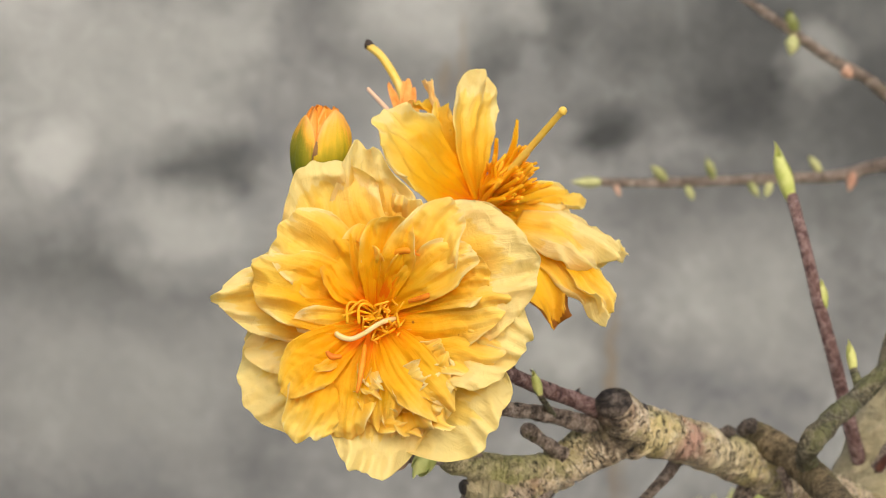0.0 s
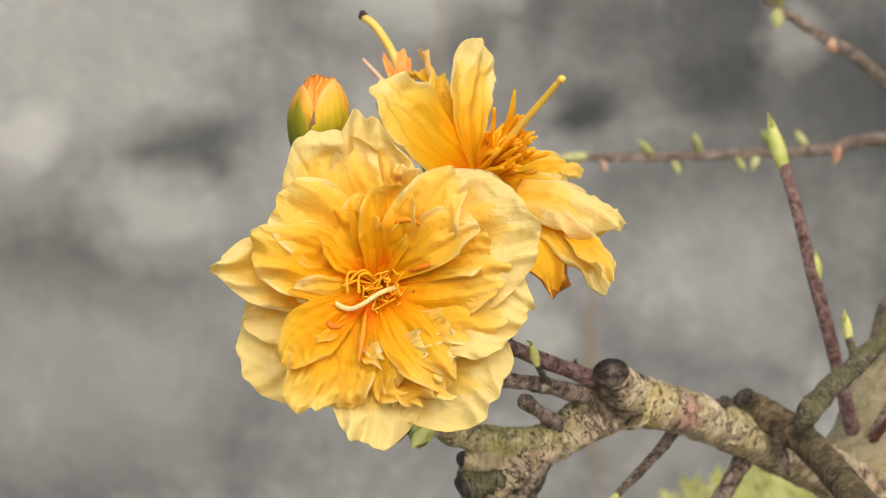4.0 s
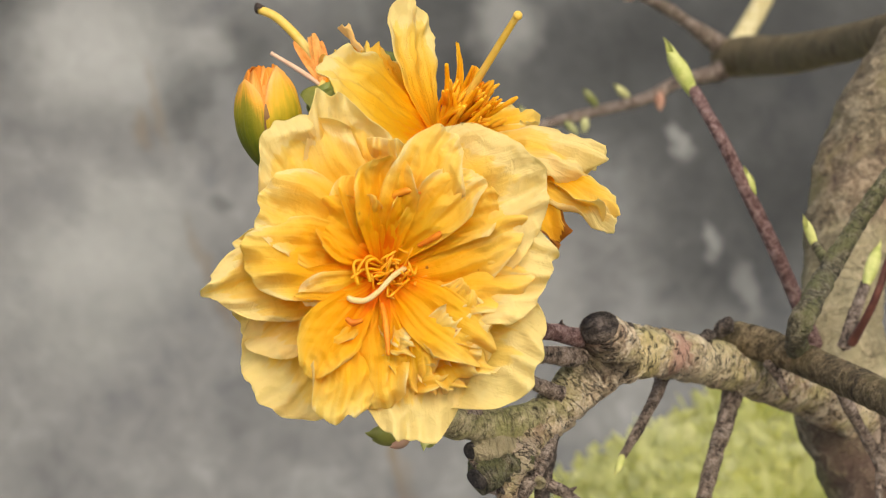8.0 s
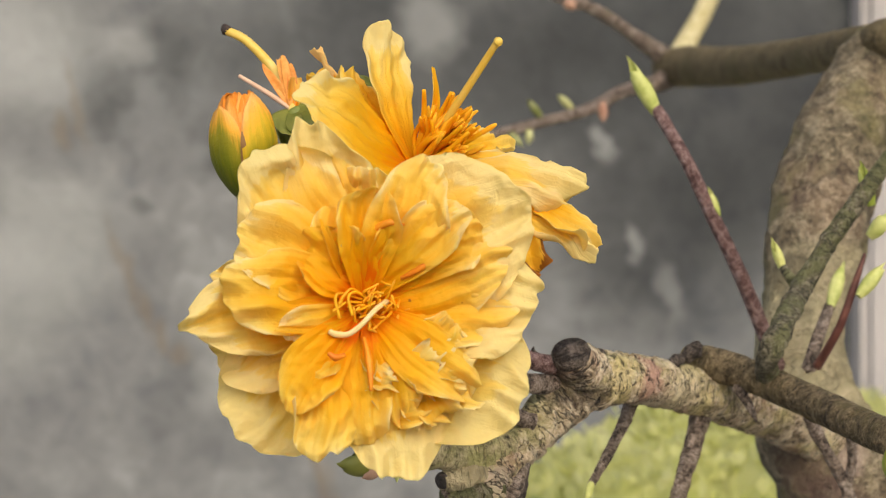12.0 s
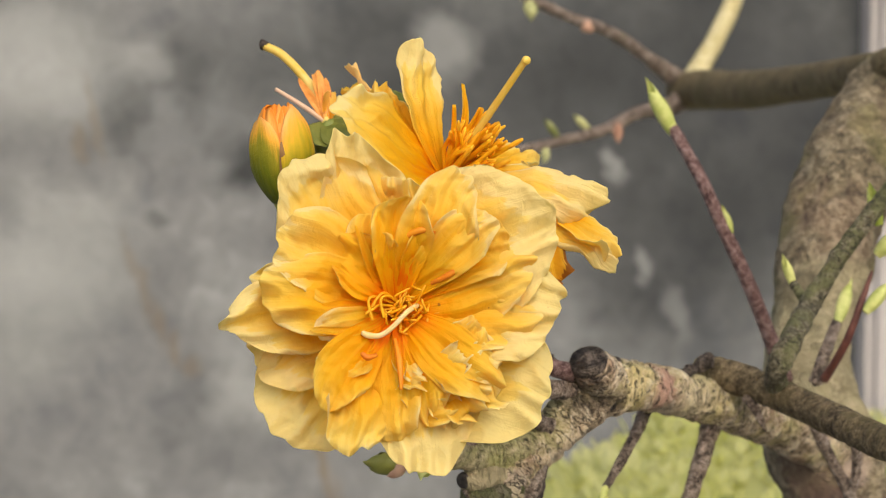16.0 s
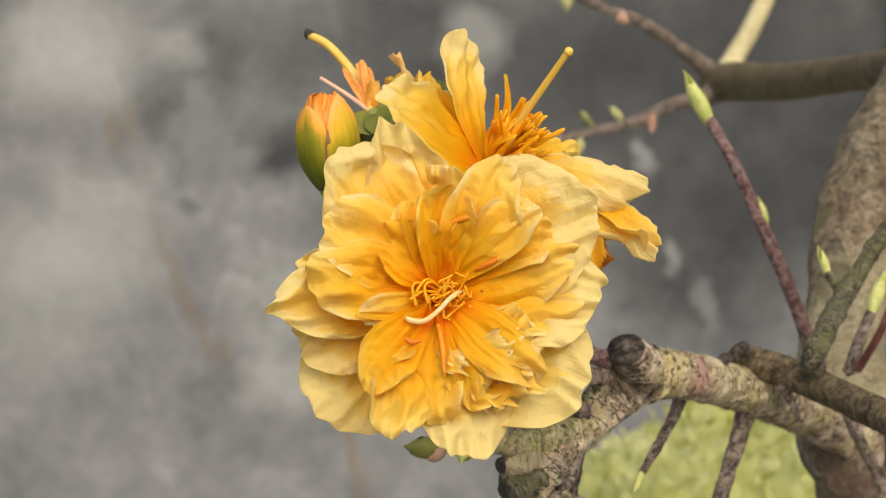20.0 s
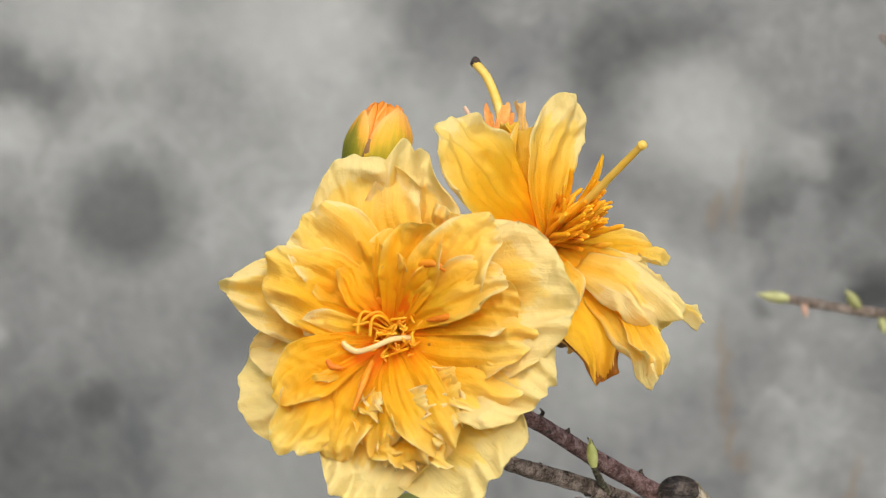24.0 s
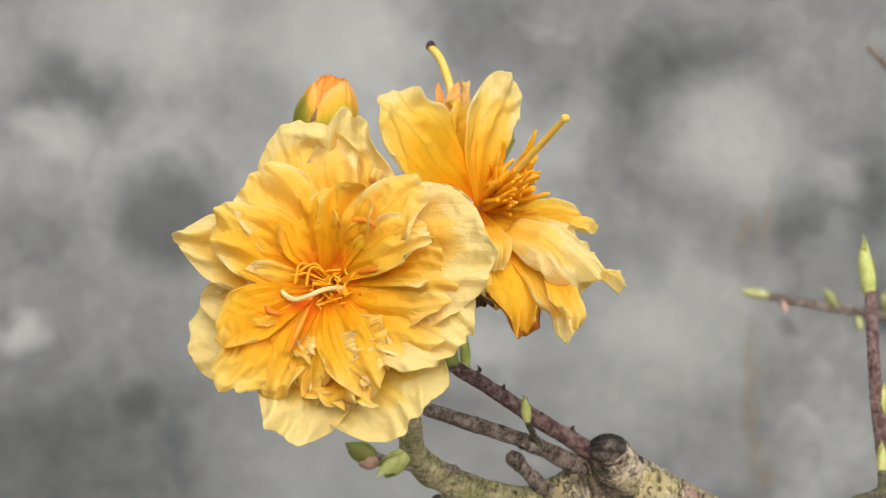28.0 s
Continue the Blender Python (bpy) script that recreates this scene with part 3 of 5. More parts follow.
part("cut_face", tube([(c0 - d * 0.0008, 0.084 * S), (c0 + d * 0.0008, 0.081 * S), (c0 + d * 0.0009, 0.045 * S), (c0 + d * 0.00085, 0.004 * S)], 4, 28, 0.02, 500, False), CUT_END, stub, "dark weathered cut wood")
for k in range(9):
    a = 0.7 * k + 0.3
    limb("bark_flake", [(1.17 + 0.13 * math.cos(a), 0.63 + 0.10 * math.sin(a), 1.70 + 0.02 * (k % 3), 0.02), (1.16 + 0.15 * math.cos(a + 0.3), 0.63 + 0.12 * math.sin(a + 0.3), 1.68, 0.03), (1.15 + 0.13 * math.cos(a + 0.6), 0.63 + 0.11 * math.sin(a + 0.6), 1.69, 0.012)], BARK_STUB if k % 2 else BARK, stub, "", 5, 8, 0.35, 350, seed=k)
side_branch = limb("branch", [(1.90, 0.72, 2.48, 0.06), (1.97, 0.76, 2.38, 0.088), (2.10, 0.845, 2.25, 0.086), (2.19, 0.925, 2.08, 0.084), (2.24, 1.0, 1.8, 0.083), (2.27, 1.07, 1.5, 0.083), (2.3, 1.14, 1.2, 0.083), (2.34, 1.23, 0.85, 0.085), (2.5, 1.6, 0.5, 0.09), (2.8, 2.4, 1.2, 0.11), (3.3, 3.6, 3.4, 0.14)], BARK_OLIVE, label="smooth olive-brown side branch", steps=18, sides=32, rough=0.07, grain=170, rings=0.06, ring_len=0.002)
limb("bark_knot", [(1.83, 0.71, 2.27, 0.03), (1.88, 0.675, 2.24, 0.045), (1.90, 0.645, 2.22, 0.022)], BARK_STUB, side_branch, "dark bark knot", 5, 10, 0.3, 400)
limb("bark_knot", [(1.70, 0.72, 2.15, 0.03), (1.75, 0.70, 2.15, 0.035), (1.79, 0.705, 2.17, 0.02)], BARK_STUB, main_branch, "dark bark knot", 5, 10, 0.35, 400)
spike = limb("thorn", [(2.05, 0.90, 2.22, 0.034), (2.08, 1.0, 2.2, 0.024), (2.10, 1.10, 2.19, 0.004)], BARK_TWIG, side_branch, "short dark spike", 4, 8, 0.1, 300)
moss_branch = limb("branch", [(0.80, 0.86, 1.68, 0.085), (0.61, 0.852, 1.55, 0.084), (0.434, 0.823, 1.45, 0.08), (0.283, 0.762, 1.35, 0.074), (0.22, 0.68, 1.24, 0.06), (0.22, 0.55, 1.12, 0.045)], BARK_MOSS, label="short moss-covered branch", steps=16, sides=26, rough=0.14, grain=220, rings=0.10)
low_twig = limb("twig", [(0.42, 0.76, 1.42, 0.035), (0.27, 0.77, 1.3, 0.03), (0.12, 0.765, 1.26, 0.024), (0.02, 0.76, 1.28, 0.022)], BARK_TWIG, moss_branch, "short dark twig", 8, 10, 0.2, 300)
twig_a = limb("twig", [(1.14, 0.60, 1.75, 0.05), (0.92, 0.50, 1.58, 0.045), (0.72, 0.42, 1.42, 0.04), (0.5, 0.32, 1.25, 0.036), (0.3, 0.24, 1.1, 0.032)], BARK_PURPLE, label="purple-brown twig carrying the blossoms", steps=14, sides=16, rough=0.12, grain=300, rings=0.06)
twig_b = limb("twig", [(1.1, 0.67, 1.74, 0.055), (0.9, 0.6, 1.6, 0.045), (0.7, 0.55, 1.45, 0.04), (0.5, 0.52, 1.3, 0.036), (0.26, 0.49, 1.18, 0.034)], BARK_TWIG, label="rough dark twig", steps=14, sides=16, rough=0.22, grain=260, rings=0.08)
limb("stub_twig", [(0.86, 0.78, 1.62, 0.045), (0.76, 0.71, 1.58, 0.036), (0.70, 0.66, 1.55, 0.04), (0.65, 0.64, 1.53, 0.03)], BARK_TWIG, main_branch, "broken stub of a twig", 6, 10, 0.28, 300)
thorn_a = limb("twig", [(1.50, 0.84, 2.2, 0.055), (1.44, 0.92, 2.17, 0.042), (1.28, 1.08, 2.1, 0.034), (1.17, 1.18, 2.06, 0.024)], BARK_TWIG, label="dark hanging twig with a green tip", steps=14, sides=14, rough=0.18, grain=300, thin=0.76, rings=0.08)
scale_bud("leaf_bud", at(1.18, 1.165, 2.06), at(1.105, 1.265, 2.03), 0.022 * S, LEAFBUD, thorn_a, "pale green shoot tip", 3, 2)
limb("twig", [(1.90, 1.03, 2.47, 0.08), (1.83, 1.14, 2.43, 0.062), (1.70, 1.33, 2.38, 0.055), (1.58, 1.55, 2.36, 0.052), (1.50, 1.8, 2.36, 0.036)], BARK_TWIG, label="brown hanging twig", steps=14, sides=14, rough=0.16, grain=280, thin=0.76, rings=0.08)
limb("twig", [(2.44, 1.1, 2.45, 0.04), (2.52, 1.3, 2.55, 0.045), (2.62, 1.6, 2.6, 0.04), (2.66, 1.9, 2.6, 0.03)], BARK_TWIG, label="dark hanging twig", steps=7, sides=14, rough=0.2, grain=280, thin=0.76, rings=0.08)
limb("twig", [(2.62, 1.25, 2.4, 0.035), (2.66, 1.4, 2.5, 0.035), (2.6, 1.65, 2.6, 0.03), (2.55, 1.9, 2.6, 0.02)], BARK_TWIG, label="dark hanging twig", steps=7, sides=14, rough=0.2, grain=280, thin=0.76, rings=0.08)
broken = limb("broken_stub", [(0.60, 1.0, 1.56, 0.085), (0.49, 1.025, 1.50, 0.08), (0.41, 1.045, 1.46, 0.082), (0.36, 1.06, 1.43, 0.074)], BARK_SPUR, main_branch, "broken stub with split bark", 10, 24, 0.34, 260, False, 9, 0.12, 0.0012)
# solid cap, coloured dark for the shade inside a hollow end
limb("cut_face", [(0.368, 1.058, 1.436, 0.066), (0.35, 1.064, 1.424, 0.05)], CUT, broken, "dark cut end, hollow's shade painted on", 2, 18, 0.3, 300, False)
chip = limb("broken_stub", [(0.60, 0.94, 1.55, 0.07), (0.48, 0.93, 1.49, 0.072), (0.40, 0.93, 1.45, 0.066), (0.352, 0.93, 1.43, 0.048)], BARK_TRUNK, main_branch, "short split stub", 10, 20, 0.34, 240, False, 14, 0.10, 0.0012)
limb("cut_face", [(0.36, 0.93, 1.435, 0.046), (0.343, 0.932, 1.425, 0.034)], CUT, chip, "dark cut end", 2, 16, 0.3, 300, False)
for k, (x, y, dx, dy, r) in enumerate([(0.345, 0.97, 0.03, 0.06, 0.016), (0.36, 1.0, 0.06, 0.05, 0.014), (0.37, 1.10, 0.06, 0.05, 0.018), (0.44, 1.10, 0.03, 0.06, 0.014)]):
    limb("bark_strip", [(x, y, 1.43 + 0.02 * k, r * 0.6), (x + dx * 0.5, y + dy * 0.4, 1.41 + 0.02 * k, r), (x + dx, y + dy, 1.43 + 0.02 * k, r * 0.3)], BARK_STUB if k % 2 else BARK_TWIG, broken, "torn strip of bark", 6, 8, 0.35, 320, seed=20 + k)

limb("twig", [(0.77, 0.94, 1.64, 0.06), (0.70, 1.05, 1.6, 0.045), (0.61, 1.14, 1.58, 0.042), (0.51, 1.27, 1.58, 0.036), (0.42, 1.5, 1.6, 0.022)], BARK_TWIG, label="dark rough twig hanging from the fork", steps=10, sides=12, rough=0.28, grain=280, rings=0.10)
knot_twig = limb("twig", [(0.78, 0.94, 1.66, 0.055), (0.715, 1.08, 1.62, 0.045), (0.675, 1.19, 1.6, 0.038), (0.625, 1.31, 1.58, 0.034), (0.58, 1.55, 1.6, 0.02)], BARK_STUB, label="black rough twig hanging from the fork", steps=10, sides=12, rough=0.28, grain=280, rings=0.10)
limb("bark_knot", [(0.655, 1.15, 1.58, 0.034), (0.652, 1.152, 1.545, 0.032), (0.651, 1.153, 1.54, 0.018)], BARK_TRUNK, knot_twig, "round pale bark knot", 4, 14, 0.15, 400, False)
thorn_twig = limb("twig", [(0.67, 1.16, 1.6, 0.036), (0.76, 1.215, 1.58, 0.032), (0.81, 1.27, 1.58, 0.024), (0.89, 1.35, 1.58, 0.010)], BARK_TWIG, label="short thorny dark twig", steps=8, sides=10, rough=0.3, grain=300, rings=0.10)
limb("thorn", [(0.775, 1.235, 1.58, 0.02), (0.80, 1.225, 1.57, 0.014), (0.825, 1.215, 1.56, 0.004)], BARK_TWIG, thorn_twig, "", 4, 8, 0.2, 300)

BERRY = plain("yellow-green berry skin", (0.30, 0.36, 0.03), (0.52, 0.54, 0.10), 200, 0.35, 0.1, glow=0.1)
for k, (x, y, z, r) in enumerate([(2.30, 1.285, 0.80, 0.11), (2.26, 1.48, 0.80, 0.105)]):
    berry = limb("green_berry", [(x, y - r * 0.95, z, r * 0.25), (x, y - r * 0.75, z, r * 0.68), (x, y - r * 0.35, z, r * 0.95), (x, y, z, r), (x, y + r * 0.4, z, r * 0.92), (x, y + r * 0.78, z, r * 0.62), (x, y + r * 0.98, z, r * 0.18)], BERRY, side_branch, "round yellow-green berry", 5, 24, 0.02, 200, False)
    limb("berry_stalk", [(x, y - r, z, 0.02), (x + 0.03, y - r - 0.05, z + 0.02, 0.016), (x + 0.06, y - r - 0.1, z + 0.06, 0.02)], STALK, berry, "", 4, 8)

# upright purple shoot with its green tip, and the spur on the trunk
shoot = limb("shoot", [(2.72, 1.1, 3.5, 0.046), (2.64, 0.89, 3.37, 0.044), (2.54, 0.58, 3.22, 0.041), (2.465, 0.33, 3.13, 0.039), (2.375, 0.04, 3.06, 0.037), (2.30, -0.26, 3.04, 0.034), (2.235, -0.57, 3.15, 0.033)], BARK_PURPLE, label="straight purple-brown shoot", steps=12, sides=14, rough=0.07, grain=300, rings=0.03)
limb("leaf_scar", [(2.38, 0.02, 3.06, 0.02), (2.37, -0.01, 3.06, 0.044), (2.36, -0.05, 3.05, 0.02)], BARK_TWIG, shoot, "", 4, 10, 0.2, 400)
scale_bud("leaf_bud", at(2.235, -0.54, 3.16), at(2.138, -0.88, 3.15), 0.044 * S, LEAFBUD, shoot, "large pale green leaf bud", 11)
scale_bud("leaf_bud", at(2.41, 0.07, 3.06), at(2.385, -0.10, 3.04), 0.024 * S, LEAFBUD, shoot, "small yellow-green bud", 12)
spur = limb("branch", [(2.17, 0.90, 2.1, 0.05), (2.14, 0.80, 1.95, 0.058), (2.18, 0.70, 1.86, 0.06), (2.29, 0.61, 1.95, 0.06), (2.38, 0.555, 2.07, 0.057), (2.47, 0.49, 2.15, 0.055), (2.60, 0.36, 2.15, 0.05), (2.78, 0.19, 2.12, 0.047), (3.02, -0.02, 2.1, 0.044), (3.4, -0.36, 2.1, 0.036)], BARK_SPUR, label="mossy knotted side spur", steps=11, sides=16, rough=0.26, grain=260, rings=0.08)
limb("bud_stem", [(2.47, 0.50, 2.2, 0.034), (2.455, 0.44, 2.25, 0.026), (2.44, 0.38, 2.29, 0.022)], BARK_SPUR, spur, "", 6, 9, 0.15, 300)
scale_bud("leaf_bud", at(2.445, 0.40, 2.3), at(2.41, 0.215, 2.27), 0.024 * S, LEAFBUD, spur, "pale green leaf bud", 13)
scale_bud("leaf_bud", at(2.99, 0.18, 2.33), at(2.985, -0.06, 2.33), 0.034 * S, LEAFBUD, spur, "yellow-green leaf bud", 14)
scale_bud("leaf_bud", at(2.93, 0.33, 2.3), at(3.09, 0.22, 2.22), 0.042 * S, LEAFBUD, spur, "fat yellow-green bud", 15)
limb("bud_stem", [(2.70, 0.98, 3.02, 0.04), (2.79, 0.82, 3.0, 0.036), (2.90, 0.67, 3.02, 0.028)], BARK_TWIG, spur, "brown bud stem", 6, 9, 0.12, 300)
scale_bud("leaf_bud", at(2.89, 0.68, 3.0), at(3.10, 0.46, 3.2), 0.036 * S, LEAFBUD, spur, "yellow leaf bud", 16)
limb("shoot", [(2.66, 0.95, 2.75, 0.026), (2.75, 0.77, 2.55, 0.022), (2.86, 0.58, 2.5, 0.02), (2.96, 0.42, 2.5, 0.008)], plain("red young shoot", (0.09, 0.028, 0.02), (0.24, 0.09, 0.06), 300), spur, "reddish young shoot", 7, 9, 0.08, 300)
scale_bud("leaf_bud", at(2.84, 0.62, 2.4), at(3.03, 0.48, 2.4), 0.035 * S, LEAFBUD, spur, "olive green bud", 17)

# the branch that runs away towards the wall, with its thin twigs
far_branch = limb("branch", [(5.4, -0.62, 3.2, 0.13), (4.6, -0.68, 3.5, 0.125), (4.0, -0.70, 3.9, 0.118), (3.98, -0.71, 4.3, 0.116), (4.07, -0.74, 5.0, 0.118), (4.25, -0.80, 6.3, 0.128), (4.47, -0.92, 8.4, 0.15), (4.56, -1.06, 9.8, 0.17), (4.55, -1.1, 10.3, 0.165)], BARK_FAR, label="olive-brown branch running back to the wall", steps=11, sides=22, rough=0.07, grain=110)
limb("bark_flake", [(3.86, -0.62, 4.12, 0.03), (3.9, -0.54, 4.02, 0.035), (3.92, -0.42, 3.98, 0.012)], BARK_TRUNK, far_branch, "", 6, 9, 0.35, 300)
limb("bark_flake", [(3.98, -0.62, 4.0, 0.03), (4.02, -0.5, 3.93, 0.035), (4.0, -0.36, 3.93, 0.01)], BARK_TRUNK, far_branch, "", 6, 9, 0.35, 300, seed=4)
limb("cut_branch", [(4.56, -1.12, 10.1, 0.12), (4.74, -1.3, 10.25, 0.09), (4.95, -1.52, 10.3, 0.085), (5.25, -1.9, 10.4, 0.08), (5.6, -2.6, 10.5, 0.07)], BARK_PALE, far_branch, "pale cream branch", 7, 14, 0.05, 90)
far_twig = limb("twig", [(4.55, -1.05, 10.2, 0.12), (4.3, -0.98, 10.0, 0.07), (3.94, -0.97, 9.7, 0.055), (3.5, -0.87, 9.35, 0.048), (3.0, -0.84, 9.0, 0.044), (2.4, -0.81, 8.75, 0.04), (1.9, -0.795, 8.65, 0.036), (1.5, -0.80, 8.6, 0.032)], BARK_TWIG, label="thin brown twig with small buds", steps=7, sides=10, rough=0.16, grain=140)
upper_twig = limb("twig", [(4.54, -1.15, 10.25, 0.1), (4.2, -1.45, 10.05, 0.055), (3.85, -1.70, 9.8, 0.05), (3.5, -1.88, 9.7, 0.046), (3.1, -2.14, 9.6, 0.04), (2.5, -2.55, 9.5, 0.034), (1.9, -3.0, 9.5, 0.025)], BARK_TWIG, label="thin upper twig with small buds", steps=7, sides=10, rough=0.16, grain=140)
far_buds = [(1.52, -0.80, 8.6, -0.26, 0.0, 0.05, 0), (2.03, -0.82, 8.65, -0.13, -0.12, 0.05, 0), (2.42, -0.83, 8.72, -0.07, -0.18, 0.042, 0), (2.20, -0.77, 8.68, 0.05, 0.12, 0.04, 0), (2.72, -0.81, 8.85, 0.08, 0.13, 0.04, 0), (3.02, -0.88, 8.95, -0.09, -0.16, 0.038, 0), (3.36, -0.9, 9.25, -0.11, -0.14, 0.04, 0), (3.66, -0.9, 9.4, -0.05, 0.16, 0.048, 1), (1.62, -0.78, 8.6, 0.04, 0.10, 0.03, 1), (2.9, -0.80, 8.92, -0.05, 0.12, 0.04, 0)]
for k, (x, y, z, dx, dy, r, red) in enumerate(far_buds):
    scale_bud("leaf_bud", at(x, y, z), at(x + dx, y + dy, z - 0.05), r * 0.8 * S, LEAFBUD_RED if red else LEAFBUD_FAR, far_twig, "", 30 + k)
for k, (x, y, z, dx, dy) in enumerate([(3.2, -2.08, 9.62, -0.06, -0.2), (3.18, -2.05, 9.6, -0.02, 0.17), (3.64, -1.82, 9.75, 0.05, 0.12)]):
    scale_bud("leaf_bud", at(x, y, z), at(x + dx, y + dy, z - 0.05), 0.055 * S, LEAFBUD_RED if k == 2 else LEAFBUD_FAR, upper_twig, "", 50 + k)
# small buds near the blossoms
scale_bud("leaf_bud", at(0.42, 0.29, 1.2), at(0.36, 0.06, 1.19), 0.024 * S, LEAFBUD, twig_a, "slim green leaf bud", 60)
scale_bud("leaf_bud", at(0.728, 0.46, 1.37), at(0.688, 0.33, 1.35), 0.023 * S, LEAFBUD, twig_a, "yellow-green bud", 61)
limb("bud_stem", [(0.80, 0.57, 1.50, 0.018), (0.76, 0.51, 1.42, 0.015), (0.728, 0.46, 1.37, 0.014)], BARK_SPUR, twig_b, "thin bud stem", 5, 9, 0.2, 300)
scale_bud("leaf_bud", at(0.05, 0.77, 1.27), at(-0.12, 0.72, 1.29), 0.05 * S, SEPAL, low_twig, "green folded leaf bud", 63)
scale_bud("leaf_bud", at(0.07, 0.77, 1.27), at(-0.03, 0.81, 1.25), 0.035 * S, LEAFBUD_RED, low_twig, "reddish bud", 64)
scale_bud("leaf_bud", at(0.2, 0.71, 1.24), at(0.10, 0.85, 1.1), 0.05 * S, LEAFBUD, low_twig, "pale green young leaf", 65)

rt = random.Random(23)
for wood, a, b, r in ((twig_a, (1.05, 0.55, 1.68), (0.45, 0.30, 1.22), 0.04), (twig_b, (1.05, 0.66, 1.70), (0.40, 0.51, 1.25), 0.042)):
    for k in range(9):
        f, g = rt.random(), rt.uniform(-2.6, 0.4)
        x, y, z = (a[i] + (b[i] - a[i]) * f for i in range(3))
        x, y, z = x + 0.3 * r * math.cos(g), y + r * math.sin(g) * 0.9, z - 0.5 * r
        limb("bark_scale", [(x, y, z, 0.012), (x + rt.uniform(-0.02, 0.02), y + math.sin(g) * 0.018, z - 0.012, 0.009), (x + rt.uniform(-0.03, 0.03), y + math.sin(g) * 0.034, z - 0.015, 0.002)], BARK_STUB, wood, "", 3, 6, 0.3, 400, seed=k)


# ---- the blossoms ----
FRONT = Vector((0, -1, 0.12))


def stamen(parent, a, b, r, bend, mat=STAMEN, head=True, seed=0):
    rnd = random.Random(seed)
    c = (a + b) / 2 + Vector((rnd.uniform(-1, 1), rnd.uniform(-1, 1), rnd.uniform(-1, 1))) * bend
    st = part("stamen", tube([(a, r), (c, r * 0.9), (b, r * 0.6)], 5, 7), mat, parent)
    if head:
        e = b + (b - c).normalized() * r * 3.0
        part("anther", tube([(b - (b - c).normalized() * r * 2, r * 0.7), (b + (e - b) * 0.3, r * 0.8), (e, r * 0.4)], 3, 7, 0.2, 900), ANTHER, st)
    return st


def petal(parent, base, mid, tip, width, seed, mat, label="", name="petal", face=FRONT, cup=0.3, pleat=0.025, ruffle=0.06, roll=0.0, crumple=0.034, rounding=0.4, claw=0.34, wide=0.56, notch=0.0, point=0.0, twist=0.0, nu=36, nv=42, thick=0.0001, pale=0.35, root=0.0):
    """A petal along a bent line from base over mid to tip, its face turned to a direction: cupped, pleated from the base, ruffled at the rim. A closed shell, with uv across and along it."""
    rnd = random.Random(seed)
    off = Vector((rnd.uniform(0, 60), rnd.uniform(0, 60), rnd.uniform(0, 60)))
    nick = rnd.uniform(-0.35, 0.35)
    skew = rnd.uniform(-0.05, 0.05)
    ctrl = mid * 2 - (base + tip) * 0.5
    W = width * S
    reach = (tip - base).length / S
    tone = min(1.0, pale + 0.65 * (tip - base).length / (0.65 * S))
    top, under, uvs = [], [], []
    for j in range(nv + 1):
        v = j / nv
        v = v + 0.12 * math.sin(math.pi * v) * v
        for i in range(nu + 1):
            u = 2 * i / nu - 1
            au = abs(u)
            rim = 0.07 * noise.noise(off + Vector((u * 1.3, 7, 0))) + 0.05 * noise.noise(off + Vector((u * 3.2, 3, 0))) + 0.010 * noise.noise(off + Vector((u * 9, 5, 0)))
            end = 1 - (0.8 * rounding * au ** 3.2 + point * au ** 1.2) * v ** 2.5 + rim * v ** 4 - 0.5 * notch * math.exp(-((u - nick) / 0.12) ** 2) * v ** 7
            s = v * end
            f = claw + (1 - claw) * math.sin(math.pi / 2 * min(1.0, s / wide)) ** 1.3
            if s > wide:
                f *= 1 - 0.12 * ((s - wide) / (1 - wide)) ** 2
            flank = 2.0 if u > 0 else -2.0
            f *= 1 + 0.10 * noise.noise(off + Vector((flank, v * 2.6, 0))) * v + 0.03 * noise.noise(off + Vector((flank * 2, v * 11, 0))) * v
            p = base * (1 - s) ** 2 + ctrl * (2 * s * (1 - s)) + tip * s * s
            y = ((ctrl - base) * (1 - s) + (tip - ctrl) * s).normalized()
            x = y.cross(face).normalized()
            n = x.cross(y)
            bend = cup * (0.5 + 0.5 * v)
            a = u * bend
            across = 0.5 * W * f * (math.sin(a) / bend if abs(bend) > 0.02 else u) + skew * W * v * v
            h = 0.5 * W * f * ((1 - math.cos(a)) / bend if abs(bend) > 0.02 else 0.0)
            env = math.sin(math.pi * min(1.0, 0.08 + 0.8 * v))
            r1 = 0.5 - 1.7 * abs(noise.noise(off + Vector((u * 1.9, v * 0.55, 21))))
            r2 = 0.5 - 1.7 * abs(noise.noise(off + Vector((u * 4.6, v * 0.9, 31))))
            h += 1.05 * pleat * W * env * (1.5 * r1 + 0.55 * r2)
            h += 2.2 * ruffle * W * v ** 3 * (1.7 * noise.noise(off + Vector((u * 1.7, v * 1.1, 41))) + 1.0 * noise.noise(off + Vector((u * 3.8, v * 2.2, 51))))
            g = Vector((across / S, s * reach, 0.0))
            h += crumple * S * (0.25 + v) * (0.9 * noise.noise(off + g * 5.0) - 1.5 * abs(noise.noise(off + Vector((g.x * 11, g.y * 6, 71)))) - 0.5 * abs(noise.noise(off + Vector((g.x * 22, g.y * 17, 81)))))
            across += crumple * S * 1.2 * v * noise.noise(off + Vector((g.x * 4, g.y * 6, 91)))
            h -= roll * W * au ** 4 * (0.3 + v)
            ca, sa = math.cos(twist * v), math.sin(twist * v)
            q = p + x * (across * ca - h * sa) + n * (across * sa + h * ca)
            top.append(q + n * thick)
            under.append(q - n * thick)
            uvs.append((i / nu, root + v * (tone - root)))
    count, w = len(top), nu + 1
    faces = []
